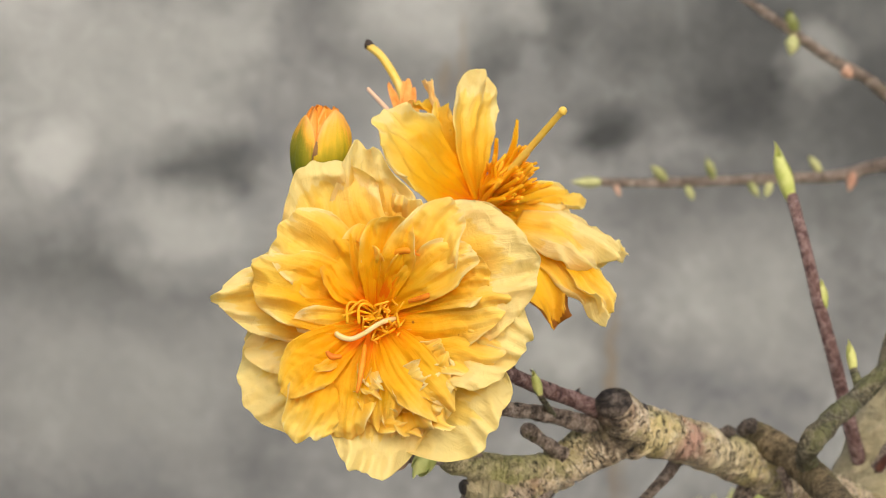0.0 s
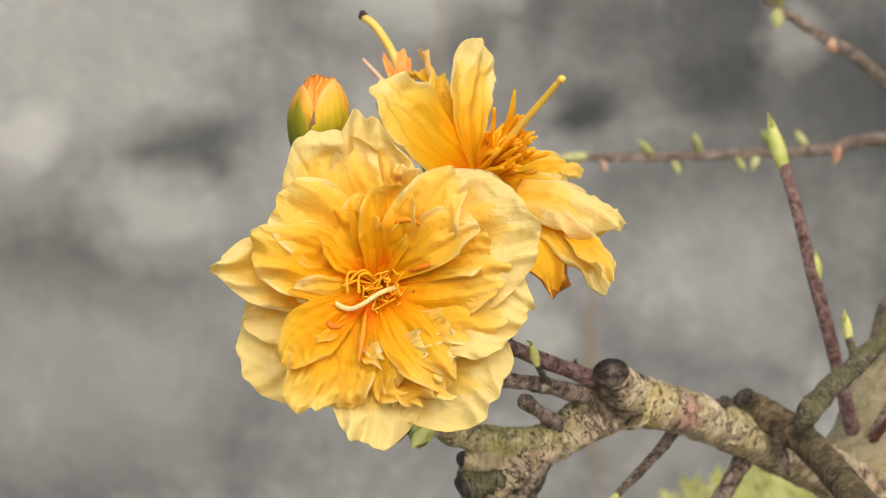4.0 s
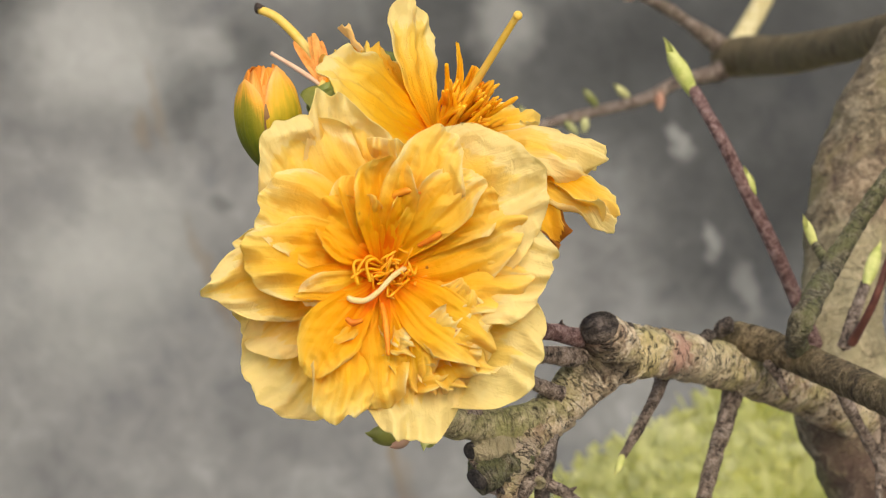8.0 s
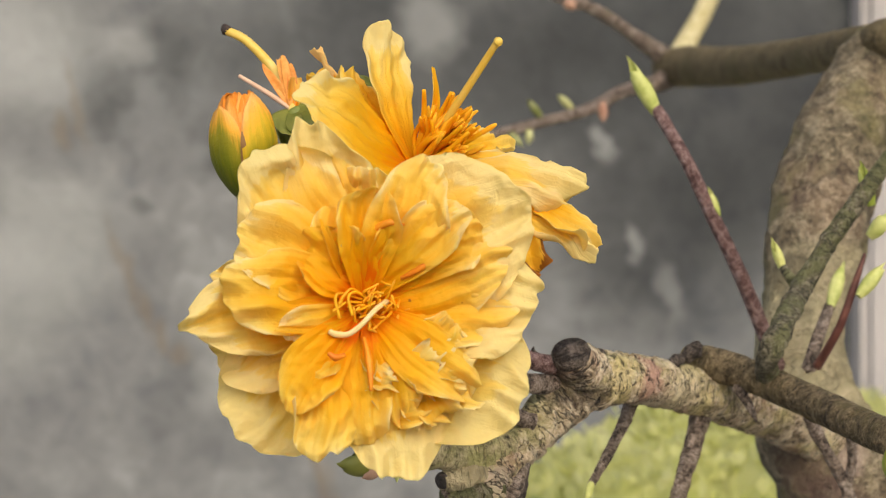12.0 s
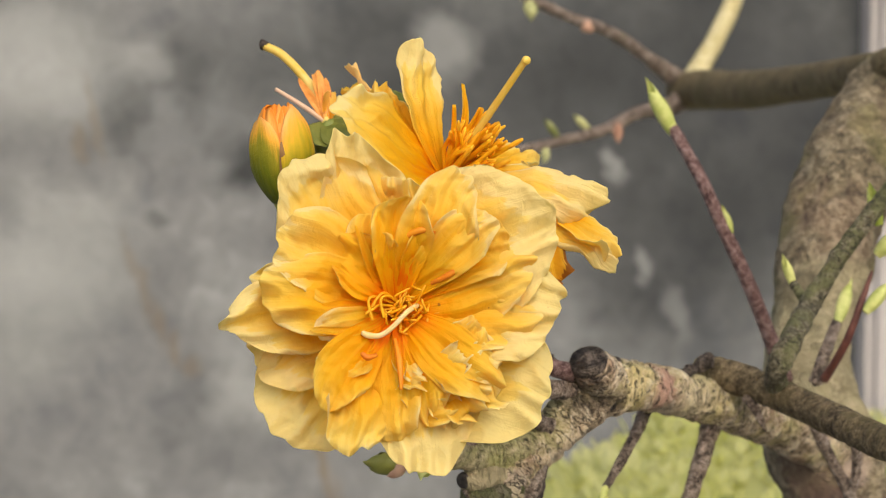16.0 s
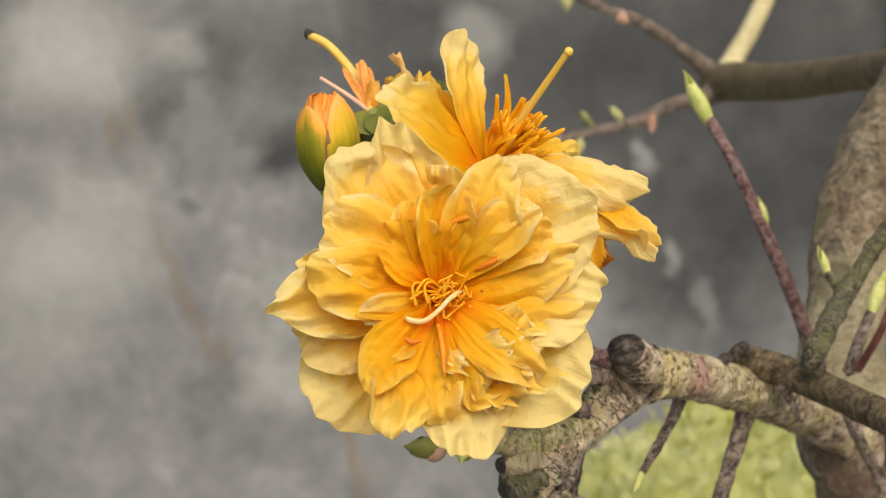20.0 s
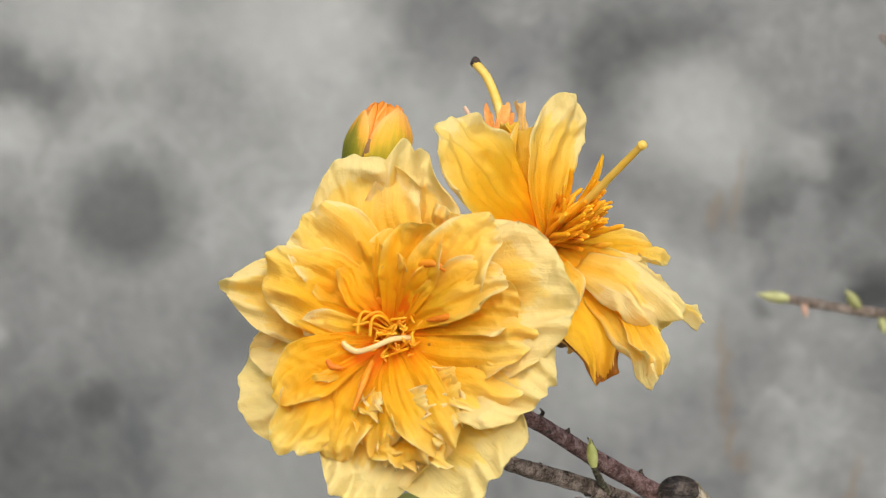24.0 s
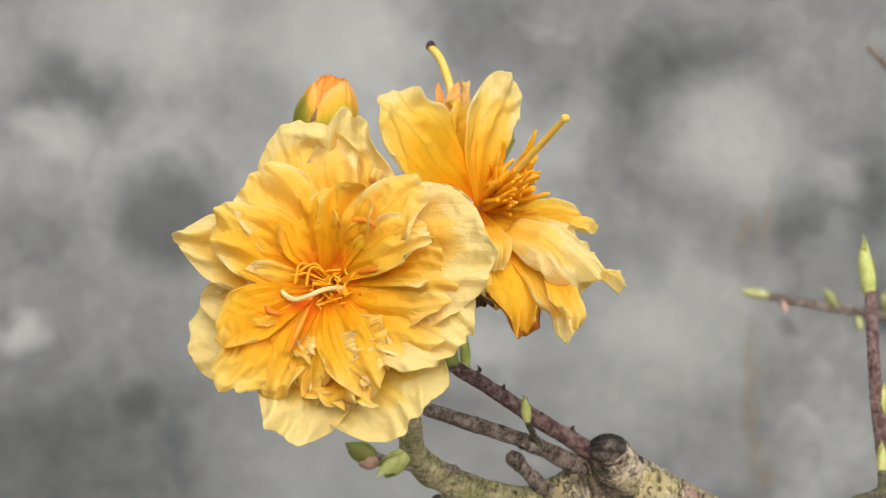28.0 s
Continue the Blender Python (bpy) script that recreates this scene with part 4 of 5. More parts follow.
    for j in range(nv):
        for i in range(nu):
            a = j * w + i
            faces.append((a, a + 1, a + 1 + w, a + w))
            faces.append((count + a, count + a + w, count + a + 1 + w, count + a + 1))
    ring = [i for i in range(w)] + [j * w + nu for j in range(1, nv + 1)] + [nv * w + i for i in range(nu - 1, -1, -1)] + [j * w for j in range(nv - 1, 0, -1)]
    for a, b in zip(ring, ring[1:] + ring[:1]):
        faces.append((a, count + a, count + b, b))
    return part(name, (top + under, faces, uvs + uvs), mat, parent, label)


def blade(parent, base, tip, width, seed, face, mat, label="", name="sepal", bow=0.04, **kw):
    """A short petal or sepal with a slight bow towards its face."""
    b, t = base, at(*tip)
    return petal(parent, b, (b + t) * 0.5 + face.normalized() * (t - b).length * bow, t, width, seed, mat, label, name, face, nu=kw.pop("nu", 14), nv=kw.pop("nv", 18), **kw)


flower = thing("blossom", at(0, 0, 0.2), "large double yellow blossom with ruffled petals and orange stamens", "flower", "yellow blossoms")
# each petal: base, middle, tip, width, shape
# outer whorl
OUTER = [
    ((-0.044, -0.008, 0.02), (-0.219, -0.351, -0.03), (-0.320, -0.623, -0.08), 0.343, dict(rounding=0.42, notch=0.07, cup=0.25, ruffle=0.05)),
    ((-0.006, -0.026, 0.08), (-0.052, -0.356, 0.04), (-0.098, -0.689, -0.05), 0.286, dict(rounding=0.45, ruffle=0.07, pleat=0.03)),
    ((-0.003, -0.025, 0.10), (0.044, -0.278, 0.06), (0.081, -0.501, 0.00), 0.230, dict(rounding=0.4, ruffle=0.09)),
    ((-0.050, 0.026, 0.03), (-0.293, -0.095, 0.00), (-0.590, -0.193, 0.00), 0.207, dict(rounding=0.45)),
    ((-0.049, 0.038, 0.05), (-0.380, -0.035, -0.02), (-0.746, -0.046, -0.08), 0.256, dict(rounding=0.36, point=0.12, cup=-0.2)),
    ((-0.046, 0.062, 0.10), (-0.353, 0.073, 0.08), (-0.658, 0.103, 0.08), 0.312, dict(rounding=0.45, cup=-0.2)),
    ((-0.047, 0.085, 0.12), (-0.345, 0.273, 0.10), (-0.622, 0.419, 0.06), 0.380, dict(rounding=0.38, ruffle=0.04)),
    ((-0.022, 0.091, 0.06), (-0.042, 0.395, -0.10), (-0.101, 0.729, -0.20), 0.352, dict(rounding=0.3, point=0.14, notch=0.05, pleat=0.04)),
    ((-0.001, 0.096, 0.05), (0.215, 0.332, -0.08), (0.451, 0.542, -0.20), 0.442, dict(rounding=0.42, cup=0.3, ruffle=0.04)),
    ((0.001, 0.049, 0.00), (0.296, 0.078, -0.13), (0.592, 0.200, -0.22), 0.340, dict(rounding=0.28, notch=0.06, ruffle=0.07)),
    ((-0.006, 0.024, 0.00), (0.340, -0.137, -0.14), (0.659, -0.198, -0.22), 0.419, dict(rounding=0.42, cup=0.25, ruffle=0.05)),
    ((0.003, 0.013, 0.04), (0.252, -0.207, -0.05), (0.494, -0.386, -0.12), 0.296, dict(rounding=0.4, ruffle=0.08)),
]
for k, (a, b, c, w, kw) in enumerate(OUTER):
    petal(flower, at(*a), at(*b), at(*c), w * 1.38, 100 + k, PETAL_OUT, nu=44, nv=50, **kw)
# middle whorl, cupped and folded
MIDDLE = [
    ((-0.056, -0.009, -0.05), (-0.266, -0.197, -0.13), (-0.486, -0.333, -0.17), 0.268, dict(rounding=0.45, cup=0.5, roll=0.05)),
    ((-0.058, -0.014, -0.10), (-0.147, -0.143, -0.17), (-0.265, -0.261, -0.15), 0.187, dict(rounding=0.35, pleat=0.06, ruffle=0.10)),
    ((-0.063, 0.025, -0.05), (-0.317, -0.081, -0.15), (-0.571, -0.143, -0.16), 0.255, dict(rounding=0.42, cup=0.55, pleat=0.045)),
    ((-0.026, -0.003, -0.08), (0.135, -0.222, -0.24), (0.293, -0.461, -0.30), 0.225, dict(rounding=0.42, cup=0.6, roll=0.05, pleat=0.04)),
    ((-0.023, -0.001, -0.10), (0.199, -0.161, -0.27), (0.386, -0.265, -0.30), 0.167, dict(rounding=0.35, ruffle=0.12, cup=0.6)),
    ((-0.025, 0.010, -0.10), (0.247, -0.118, -0.22), (0.450, -0.145, -0.25), 0.181, dict(rounding=0.35, ruffle=0.10, pleat=0.05)),
    ((-0.041, -0.005, -0.10), (0.002, -0.238, -0.22), (0.049, -0.407, -0.27), 0.190, dict(rounding=0.45, cup=0.8, roll=-0.06)),
    ((-0.060, 0.061, -0.06), (-0.268, 0.320, -0.20), (-0.368, 0.580, -0.22), 0.267, dict(rounding=0.25, point=0.2, notch=0.08, pleat=0.07, ruffle=0.10)),
    ((-0.075, 0.058, -0.08), (-0.281, 0.201, -0.22), (-0.429, 0.345, -0.21), 0.195, dict(rounding=0.4, cup=0.7, pleat=0.05)),
    ((-0.054, 0.074, -0.08), (-0.151, 0.323, -0.20), (-0.176, 0.550, -0.20), 0.204, dict(rounding=0.35, pleat=0.06, ruffle=0.08)),
    ((-0.049, 0.087, -0.10), (-0.028, 0.302, -0.22), (-0.012, 0.510, -0.23), 0.186, dict(rounding=0.4, ruffle=0.10, pleat=0.05)),
    ((-0.014, 0.036, -0.10), (0.239, -0.003, -0.20), (0.518, -0.027, -0.21), 0.283, dict(rounding=0.35, cup=-0.3, pleat=0.035, ruffle=0.08)),
    ((-0.017, 0.052, -0.10), (0.224, 0.123, -0.20), (0.484, 0.178, -0.22), 0.249, dict(rounding=0.35, pleat=0.04, ruffle=0.06)),
    ((-0.021, 0.070, -0.10), (0.114, 0.263, -0.24), (0.268, 0.445, -0.25), 0.23, dict(rounding=0.4, pleat=0.06, ruffle=0.10)),
]
for k, (a, b, c, w, kw) in enumerate(MIDDLE):
    petal(flower, at(*a), at(*b), at(*c), w * (1.38 if k < 7 else 1.2), 200 + k, PETAL_IN if k in (2, 8) else PETAL, nu=44, nv=48, **kw)
# small crumpled petals round the centre
INNER = [
    ((0.092, 0.188, -0.13), (0.166, 0.192, -0.20), (0.233, 0.130, -0.24), 0.077, "OUT"),
    ((0.080, 0.185, -0.13), (0.189, 0.274, -0.21), (0.295, 0.344, -0.25), 0.140, "OUT"),
    ((0.064, 0.206, -0.13), (0.106, 0.331, -0.21), (0.099, 0.432, -0.23), 0.127, "OUT"),
    ((0.103, 0.284, -0.15), (0.183, 0.360, -0.21), (0.251, 0.381, -0.24), 0.104, "OUT"),
    ((-0.073, 0.153, -0.09), (-0.061, 0.249, -0.18), (-0.031, 0.320, -0.22), 0.091, "OUT"),
    ((-0.096, 0.148, -0.09), (-0.120, 0.260, -0.18), (-0.158, 0.349, -0.21), 0.077, "OUT"),
    ((0.058, 0.345, -0.13), (0.122, 0.440, -0.19), (0.175, 0.538, -0.19), 0.109, "OUT"),
    ((0.014, 0.383, -0.13), (0.058, 0.461, -0.19), (0.059, 0.546, -0.19), 0.11, "OUT"),
    ((-0.114, 0.121, -0.09), (-0.235, 0.177, -0.18), (-0.340, 0.224, -0.19), 0.104, "MID"),
    ((-0.125, 0.048, -0.11), (-0.265, 0.042, -0.18), (-0.388, 0.086, -0.17), 0.100, "OUT"),
    ((-0.053, -0.055, -0.09), (-0.061, -0.183, -0.19), (-0.031, -0.268, -0.23), 0.091, "MID"),
    ((-0.012, -0.023, -0.09), (0.062, -0.145, -0.20), (0.134, -0.250, -0.24), 0.100, "IN"),
    ((0.011, -0.018, -0.09), (0.140, -0.083, -0.18), (0.256, -0.082, -0.20), 0.100, "IN"),
    ((-0.041, -0.077, -0.05), (-0.094, -0.227, -0.13), (-0.095, -0.365, -0.17), 0.114, "MID"),
]
rf = random.Random(5)
for k, (a, b, c, w, tint) in enumerate(INNER):
    petal(flower, at(*a), at(*b), at(*c), w * 1.4, 300 + k, {"OUT": PETAL_OUT, "MID": PETAL, "IN": PETAL_IN}[tint], cup=rf.uniform(0.3, 0.9), pleat=0.05, ruffle=0.09, rounding=0.4, claw=0.4, notch=0.03, pale=0.62 if tint == "OUT" else 0.45, root=0.3 if a[1] > 0.25 else 0.0, twist=rf.uniform(-0.5, 0.5), nu=22, nv=26)
# pale curled folds that stand up between them: base, tip, width
CURLS = [((0.06, 0.318), (0.216, 0.241), 0.15), ((0.13, 0.373), (0.286, 0.341), 0.17), ((0.09, 0.430), (0.150, 0.545), 0.16), ((-0.023, 0.480), (0.076, 0.471), 0.13), ((0.17, 0.255), (0.260, 0.155), 0.13), ((0.18, 0.43), (0.295, 0.435), 0.15), ((-0.09, 0.30), (-0.04, 0.37), 0.09)]
for k, (a, c, w) in enumerate(CURLS):
    petal(flower, at(*a, -0.17), at((a[0] + c[0]) / 2, (a[1] + c[1]) / 2, -0.25), at(*c, -0.23), w, 320 + k, PETAL_OUT, cup=(0.7, -0.6, 0.9)[k % 3], pleat=0.07, ruffle=0.13, rounding=0.45, claw=0.8, crumple=0.045, twist=rf.uniform(-0.3, 0.3), nu=22, nv=24, pale=0.66, root=0.42)
# strap-like staminodes
STRAPS = [
    ((-0.071, 0.000, -0.10), (-0.113, -0.136, -0.16), (-0.143, -0.323, -0.18), 0.050),
    ((-0.059, -0.009, -0.10), (-0.053, -0.146, -0.18), (-0.029, -0.256, -0.23), 0.059),
    ((-0.031, -0.008, -0.10), (0.024, -0.130, -0.18), (0.078, -0.252, -0.24), 0.059),
    ((-0.009, 0.013, -0.10), (0.121, -0.040, -0.17), (0.261, -0.085, -0.21), 0.045),
    ((-0.058, 0.074, -0.10), (-0.083, 0.197, -0.18), (-0.110, 0.364, -0.21), 0.054),
    ((-0.081, 0.069, -0.10), (-0.142, 0.150, -0.17), (-0.220, 0.205, -0.20), 0.045),
    ((-0.102, 0.057, -0.10), (-0.237, 0.083, -0.17), (-0.421, 0.037, -0.18), 0.045),
    ((0.001, 0.079, -0.10), (0.075, 0.184, -0.16), (0.121, 0.288, -0.18), 0.059),
    ((-0.025, 0.088, -0.10), (0.009, 0.217, -0.16), (0.032, 0.316, -0.18), 0.050),
    ((-0.097, 0.035, -0.10), (-0.213, -0.017, -0.15), (-0.373, -0.039, -0.15), 0.046),
]
for k, (a, b, c, w) in enumerate(STRAPS):
    petal(flower, at(*a), at(*b), at(*c), w, 340 + k, PETAL_DEEP if k % 3 else PETAL_IN, name="staminode", crumple=0.006, cup=1.0, pleat=0.02, ruffle=0.10, claw=0.6, nu=10, nv=22)


def heart(x, y, d):
    return at(x + 0.035, y + 0.025, d - 0.015)


part("receptacle", tube([(heart(-0.04, 0.03, 0.18), 0.075 * S), (heart(-0.04, 0.03, -0.02), 0.07 * S), (heart(-0.04, 0.03, -0.07), 0.045 * S), (heart(-0.04, 0.03, -0.085), 0.01 * S)], 5, 14, 0.1, 500), STAMEN, flower, "orange flower centre")
for k in range(46):
    a = rf.uniform(0, 2 * math.pi)
    q = rf.uniform(0.02, 0.12)
    b = a + rf.uniform(-0.9, 0.9)
    p0 = heart(0.04 * math.cos(a) - 0.04, 0.04 * math.sin(a) + 0.03, -0.06)
    stamen(flower, p0, heart(q * math.cos(b) - 0.05, q * math.sin(b) * 0.9 + 0.02, rf.uniform(-0.18, -0.09)), 0.0065 * S, 0.0018, seed=k)
for k, (x, y, bx, by) in enumerate([(-0.19, -0.02, -0.16, -0.09), (-0.20, 0.03, -0.20, -0.08), (-0.15, 0.03, -0.15, -0.07), (-0.22, 0.0, -0.19, -0.03)]):
    part("stamen", tube([(heart(-0.05, 0.01, -0.08), 0.006 * S), (heart(bx + 0.04, by * 0.7, -0.15), 0.006 * S), (heart(bx, by * 0.7 + 0.01, -0.17), 0.006 * S), (heart(x, y, -0.17), 0.008 * S)], 6, 7), STAMEN, flower, "curled orange stamen")
part("style", tube([(heart(-0.01, 0.02, -0.02), 0.012 * S), (heart(0.0, 0.012, -0.11), 0.012 * S), (heart(-0.06, 0.03, -0.185), 0.0105 * S), (heart(-0.13, 0.075, -0.20), 0.0105 * S), (heart(-0.185, 0.098, -0.19), 0.011 * S), (heart(-0.23, 0.088, -0.175), 0.013 * S), (heart(-0.25, 0.072, -0.17), 0.010 * S)], 7, 9), CREAM, flower, "curled cream style")
RED_FOLD = plain("reddened petal fold", (0.80, 0.22, 0.004), (0.92, 0.36, 0.010), 500, 0.5, 0.1, glow=0.2)
for pts in (((-0.033, -0.19, -0.16), (0.037, -0.246, -0.22), (0.098, -0.258, -0.26), (0.148, -0.24, -0.26)), ((0.10, -0.04, -0.20), (0.17, -0.06, -0.25), (0.245, -0.085, -0.27)), ((-0.19, 0.195, -0.27), (-0.228, 0.196, -0.28), (-0.25, 0.175, -0.28)), ((-0.09, 0.15, -0.18), (-0.10, 0.24, -0.24), (-0.12, 0.35, -0.26))):
    part("staminode", tube([(at(*p), (0.008 if i in (0, len(pts) - 1) else 0.014) * S) for i, p in enumerate(pts)], 7, 9, 0.15, 600), RED_FOLD, flower, "reddened curled staminode")
part("flower_stalk", tube([(at(0.0, 0.0, 0.16), 0.045 * S), (at(0.06, 0.06, 0.4), 0.03 * S), (at(0.2, 0.2, 0.8), 0.028 * S), (at(0.33, 0.26, 1.12), 0.03 * S)], 8, 10), STALK, flower, "green stalk")
for k in range(5):
    a = radians(30 + 72 * k)
    blade(flower, at(0.02 * math.cos(a), 0.02 * math.sin(a), 0.2), (0.36 * math.cos(a), 0.36 * math.sin(a), 0.24), 0.22, 380 + k, FRONT, SEPAL)

# the side blossom, turned up and away
side = thing("blossom", at(0.38, -0.5, 0.95), "yellow blossom turned sideways with an open fan of stamens", "flower", "yellow blossoms")
hub = at(0.42, -0.47, 0.70)
axis = (at(0.78, -0.88, 0.26) - hub).normalized()
BROWN_RIM = petal_material("petal with a browned rim", YELLOW[:4] + [(0.97, (0.84, 0.50, 0.04)), (1.08, (0.34, 0.13, 0.018))], 0.0, 0.4)
SIDE = [
    ((0.17, -0.66, 0.42), (-0.055, -0.875, 0.31), 0.46, PETAL, dict(rounding=0.34, point=0.1, cup=0.35, notch=0.06, pleat=0.03)),
    ((0.38, -0.80, 0.68), (0.425, -1.11, 0.72), 0.26, PETAL, dict(rounding=0.36, cup=0.7, notch=0.12, pleat=0.03)),
    ((0.70, -0.50, 0.85), (0.93, -0.51, 0.98), 0.22, PETAL, dict(rounding=0.4, cup=0.5, ruffle=0.12)),
    ((0.72, -0.40, 0.76), (0.95, -0.36, 0.86), 0.20, PETAL_OUT, dict(rounding=0.4, cup=0.4, ruffle=0.14)),
    ((0.77, -0.22, 0.44), (1.0, 0.03, 0.23), 0.175, PETAL_OUT, dict(rounding=0.35, cup=-0.5, ruffle=0.12, pleat=0.04, notch=0.08)),
    ((0.66, -0.16, 0.44), (0.80, 0.07, 0.34), 0.27, BROWN_RIM, dict(rounding=0.5, cup=0.25, ruffle=0.08, pleat=0.04)),
    ((0.82, -0.34, 0.78), (1.15, -0.25, 0.84), 0.12, PETAL, dict(rounding=0.35, cup=0.6, ruffle=0.14)),
    ((0.74, -0.33, 0.54), (0.98, -0.17, 0.47), 0.26, PETAL_OUT, dict(rounding=0.36, cup=0.35, ruffle=0.10, pleat=0.05)),
    ((0.58, -0.22, 0.50), (0.68, -0.04, 0.43), 0.20, PETAL, dict(rounding=0.4, cup=0.3, ruffle=0.08, pleat=0.05)),
    ((0.28, -0.74, 0.74), (0.23, -0.95, 0.82), 0.20, PETAL, dict(rounding=0.35, cup=0.5, ruffle=0.10)),
]
for k, (b, c, w, mat, kw) in enumerate(SIDE):
    petal(side, hub, at(*b), at(*c), w, 400 + k, mat, "yellow petal with a browned rim" if mat == BROWN_RIM else "", face=Vector((0.25, -1, 0.35)) if k in (4, 5, 7) else axis + FRONT * 0.35 if k == 0 else axis, claw=0.28, nu=34, nv=42, **kw)
petal(side, hub + Vector((0, 0.005, 0.003)), at(0.26, -0.86, 0.97), at(0.17, -1.08, 1.05), 0.11, 420, PEACH, "wilting folded petal", face=axis, cup=1.1, ruffle=0.16, pleat=0.05)
petal(side, at(0.24, -0.88, 0.96), at(0.18, -0.94, 1.0), at(0.12, -1.0, 1.05), 0.09, 421, PETAL_OUT, "", face=axis, cup=0.9, ruffle=0.16, nu=16, nv=18)
# short crumpled petals that lie over them
petal(side, at(0.583, -0.385, 0.55), at(0.801, -0.332, 0.40), at(1.011, -0.184, 0.40), 0.26, 440, PETAL_OUT, "", face=Vector((0.25, -1, 0.35)), cup=-0.4, ruffle=0.13, pleat=0.05, rounding=0.4, claw=0.6, crumple=0.05, nu=26, nv=30, pale=0.6, root=0.4)
petal(side, at(0.819, -0.214, 0.45), at(0.936, -0.100, 0.30), at(1.003, 0.022, 0.25), 0.16, 441, PETAL, "", face=Vector((0.25, -1, 0.35)), cup=0.9, ruffle=0.16, pleat=0.05, rounding=0.4, claw=0.6, crumple=0.05, nu=26, nv=30, pale=0.6, root=0.4)
petal(side, at(0.502, -0.386, 0.55), at(0.578, -0.292, 0.42), at(0.628, -0.187, 0.38), 0.12, 442, PETAL_OUT, "", face=Vector((0.25, -1, 0.35)), cup=0.7, ruffle=0.1, rounding=0.5, claw=0.6, crumple=0.05, nu=26, nv=30, pale=0.6, root=0.4)
fan = (at(0.79, -0.75, 0.33) - hub).normalized()
ra = fan.orthogonal().normalized()
rb = fan.cross(ra)
for k in range(95):
    a = rf.uniform(0, 2 * math.pi)
    w = math.tan(rf.uniform(0.05, 0.60))
    d = (fan + (ra * math.cos(a) + rb * math.sin(a)) * w).normalized()
    stamen(side, hub + d * 0.0012, hub + d * rf.uniform(0.24, 0.41) * S * (1 - 0.2 * w), rf.uniform(0.011, 0.016) * S, 0.0011, seed=500 + k, head=k % 3 == 0)
part("style", tube([(hub, 0.018 * S), (hub + axis * 0.45 * S, 0.0165 * S), (at(0.77, -0.87, 0.27), 0.0145 * S), (at(0.785, -0.885, 0.25), 0.021 * S), (at(0.79, -0.89, 0.24), 0.016 * S)], 7, 9), STYLE, side, "long straight yellow style")
petal(side, hub, at(0.55, -0.68, 0.71), at(0.60, -0.86, 0.74), 0.045, 77, PETAL_DEEP, "narrow orange staminode", "staminode", face=axis, crumple=0.004, cup=1.2, claw=0.7, nu=10, nv=22)
part("flower_stalk", tube([(hub, 0.045 * S), (at(0.33, -0.3, 1.05), 0.03 * S), (at(0.3, 0.0, 1.15), 0.028 * S), (at(0.35, 0.26, 1.13), 0.03 * S)], 8, 10), STALK, side, "green stalk")
for k, tip in enumerate([(0.55, -0.05, 0.98), (0.42, -0.02, 1.0)]):
    blade(side, at(0.38, -0.36, 1.0), tip, 0.18, 430 + k, Vector((0, -1, 0)), SEPAL_DRY, "dry brown sepal", ruffle=0.1)
blade(side, at(0.33, -0.62, 1.15), (0.33, -0.95, 1.25), 0.16, 433, Vector((0, -1, 0)), SEPAL, "green sepal")

# the spent blossom behind
spent = thing("spent_blossom", at(0.12, -0.8, 1.5), "spent blossom, orange stamens and a long style with black tip", "flower")
root = at(0.06, -0.86, 1.40)
for k, (x, y, w) in enumerate([(-0.025, -1.09, 0.04), (-0.005, -1.06, 0.035), (0.055, -1.10, 0.05), (0.08, -1.115, 0.055), (0.10, -1.07, 0.05), (0.07, -1.06, 0.045)]):
    petal(spent, root, (root + at(x, y, 1.42)) * 0.5, at(x, y, 1.43 + 0.015 * (k % 3)), w, 600 + k, DRY, "", "staminode", Vector((0.1 * (k - 2), -1, 0)), cup=0.9, claw=0.7, crumple=0.004, nu=8, nv=16)
part("style", tube([(root, 0.024 * S), (at(0.04, -1.05, 1.52), 0.023 * S), (at(-0.05, -1.22, 1.56), 0.021 * S), (at(-0.125, -1.29, 1.6), 0.02 * S)], 7, 9), STYLE, spent, "pale yellow style")
part("stigma", tube([(at(-0.115, -1.285, 1.595), 0.02 * S), (at(-0.135, -1.3, 1.61), 0.026 * S), (at(-0.145, -1.302, 1.615), 0.012 * S)], 4, 9, 0.2, 900), STIGMA, spent, "black dried stigma")
part("filament", tube([(root, 0.012 * S), (at(-0.03, -0.96, 1.42), 0.012 * S), (at(-0.13, -1.07, 1.5), 0.009 * S)], 6, 7), PINKISH, spent, "thin pinkish filament")
for k, (tip, w) in enumerate([((-0.03, -0.76, 1.28), 0.15), ((0.08, -0.72, 1.24), 0.15), ((0.18, -0.74, 1.27), 0.14), ((0.15, -0.84, 1.34), 0.12), ((0.0, -0.70, 1.34), 0.14)]):
    blade(spent, root, tip, w, 620 + k, Vector((0.1 * k - 0.2, -1, 0.5)), SEPAL, cup=0.6, bow=0.12, crumple=0.02)
blade(spent, root, (0.135, -1.0, 1.39), 0.08, 630, Vector((0, -1, 0.2)), PEACH, "wilting peach petal", "petal", cup=0.9, ruffle=0.12)
blade(spent, root, (0.165, -0.93, 1.36), 0.08, 631, Vector((0, -1, 0.2)), PETAL, "wilting yellow petal", "petal", cup=0.7, ruffle=0.12)
part("flower_stalk", tube([(root, 0.04 * S), (at(0.2, -0.5, 1.4), 0.03 * S), (at(0.28, 0.0, 1.2), 0.028 * S), (at(0.36, 0.26, 1.13), 0.03 * S)], 8, 10), STALK, spent, "green stalk")

# the closed bud
bud = thing("flower_bud", at(-0.34, -0.52, 0.42), "plump green flower bud opening with an orange tip", "flower bud")
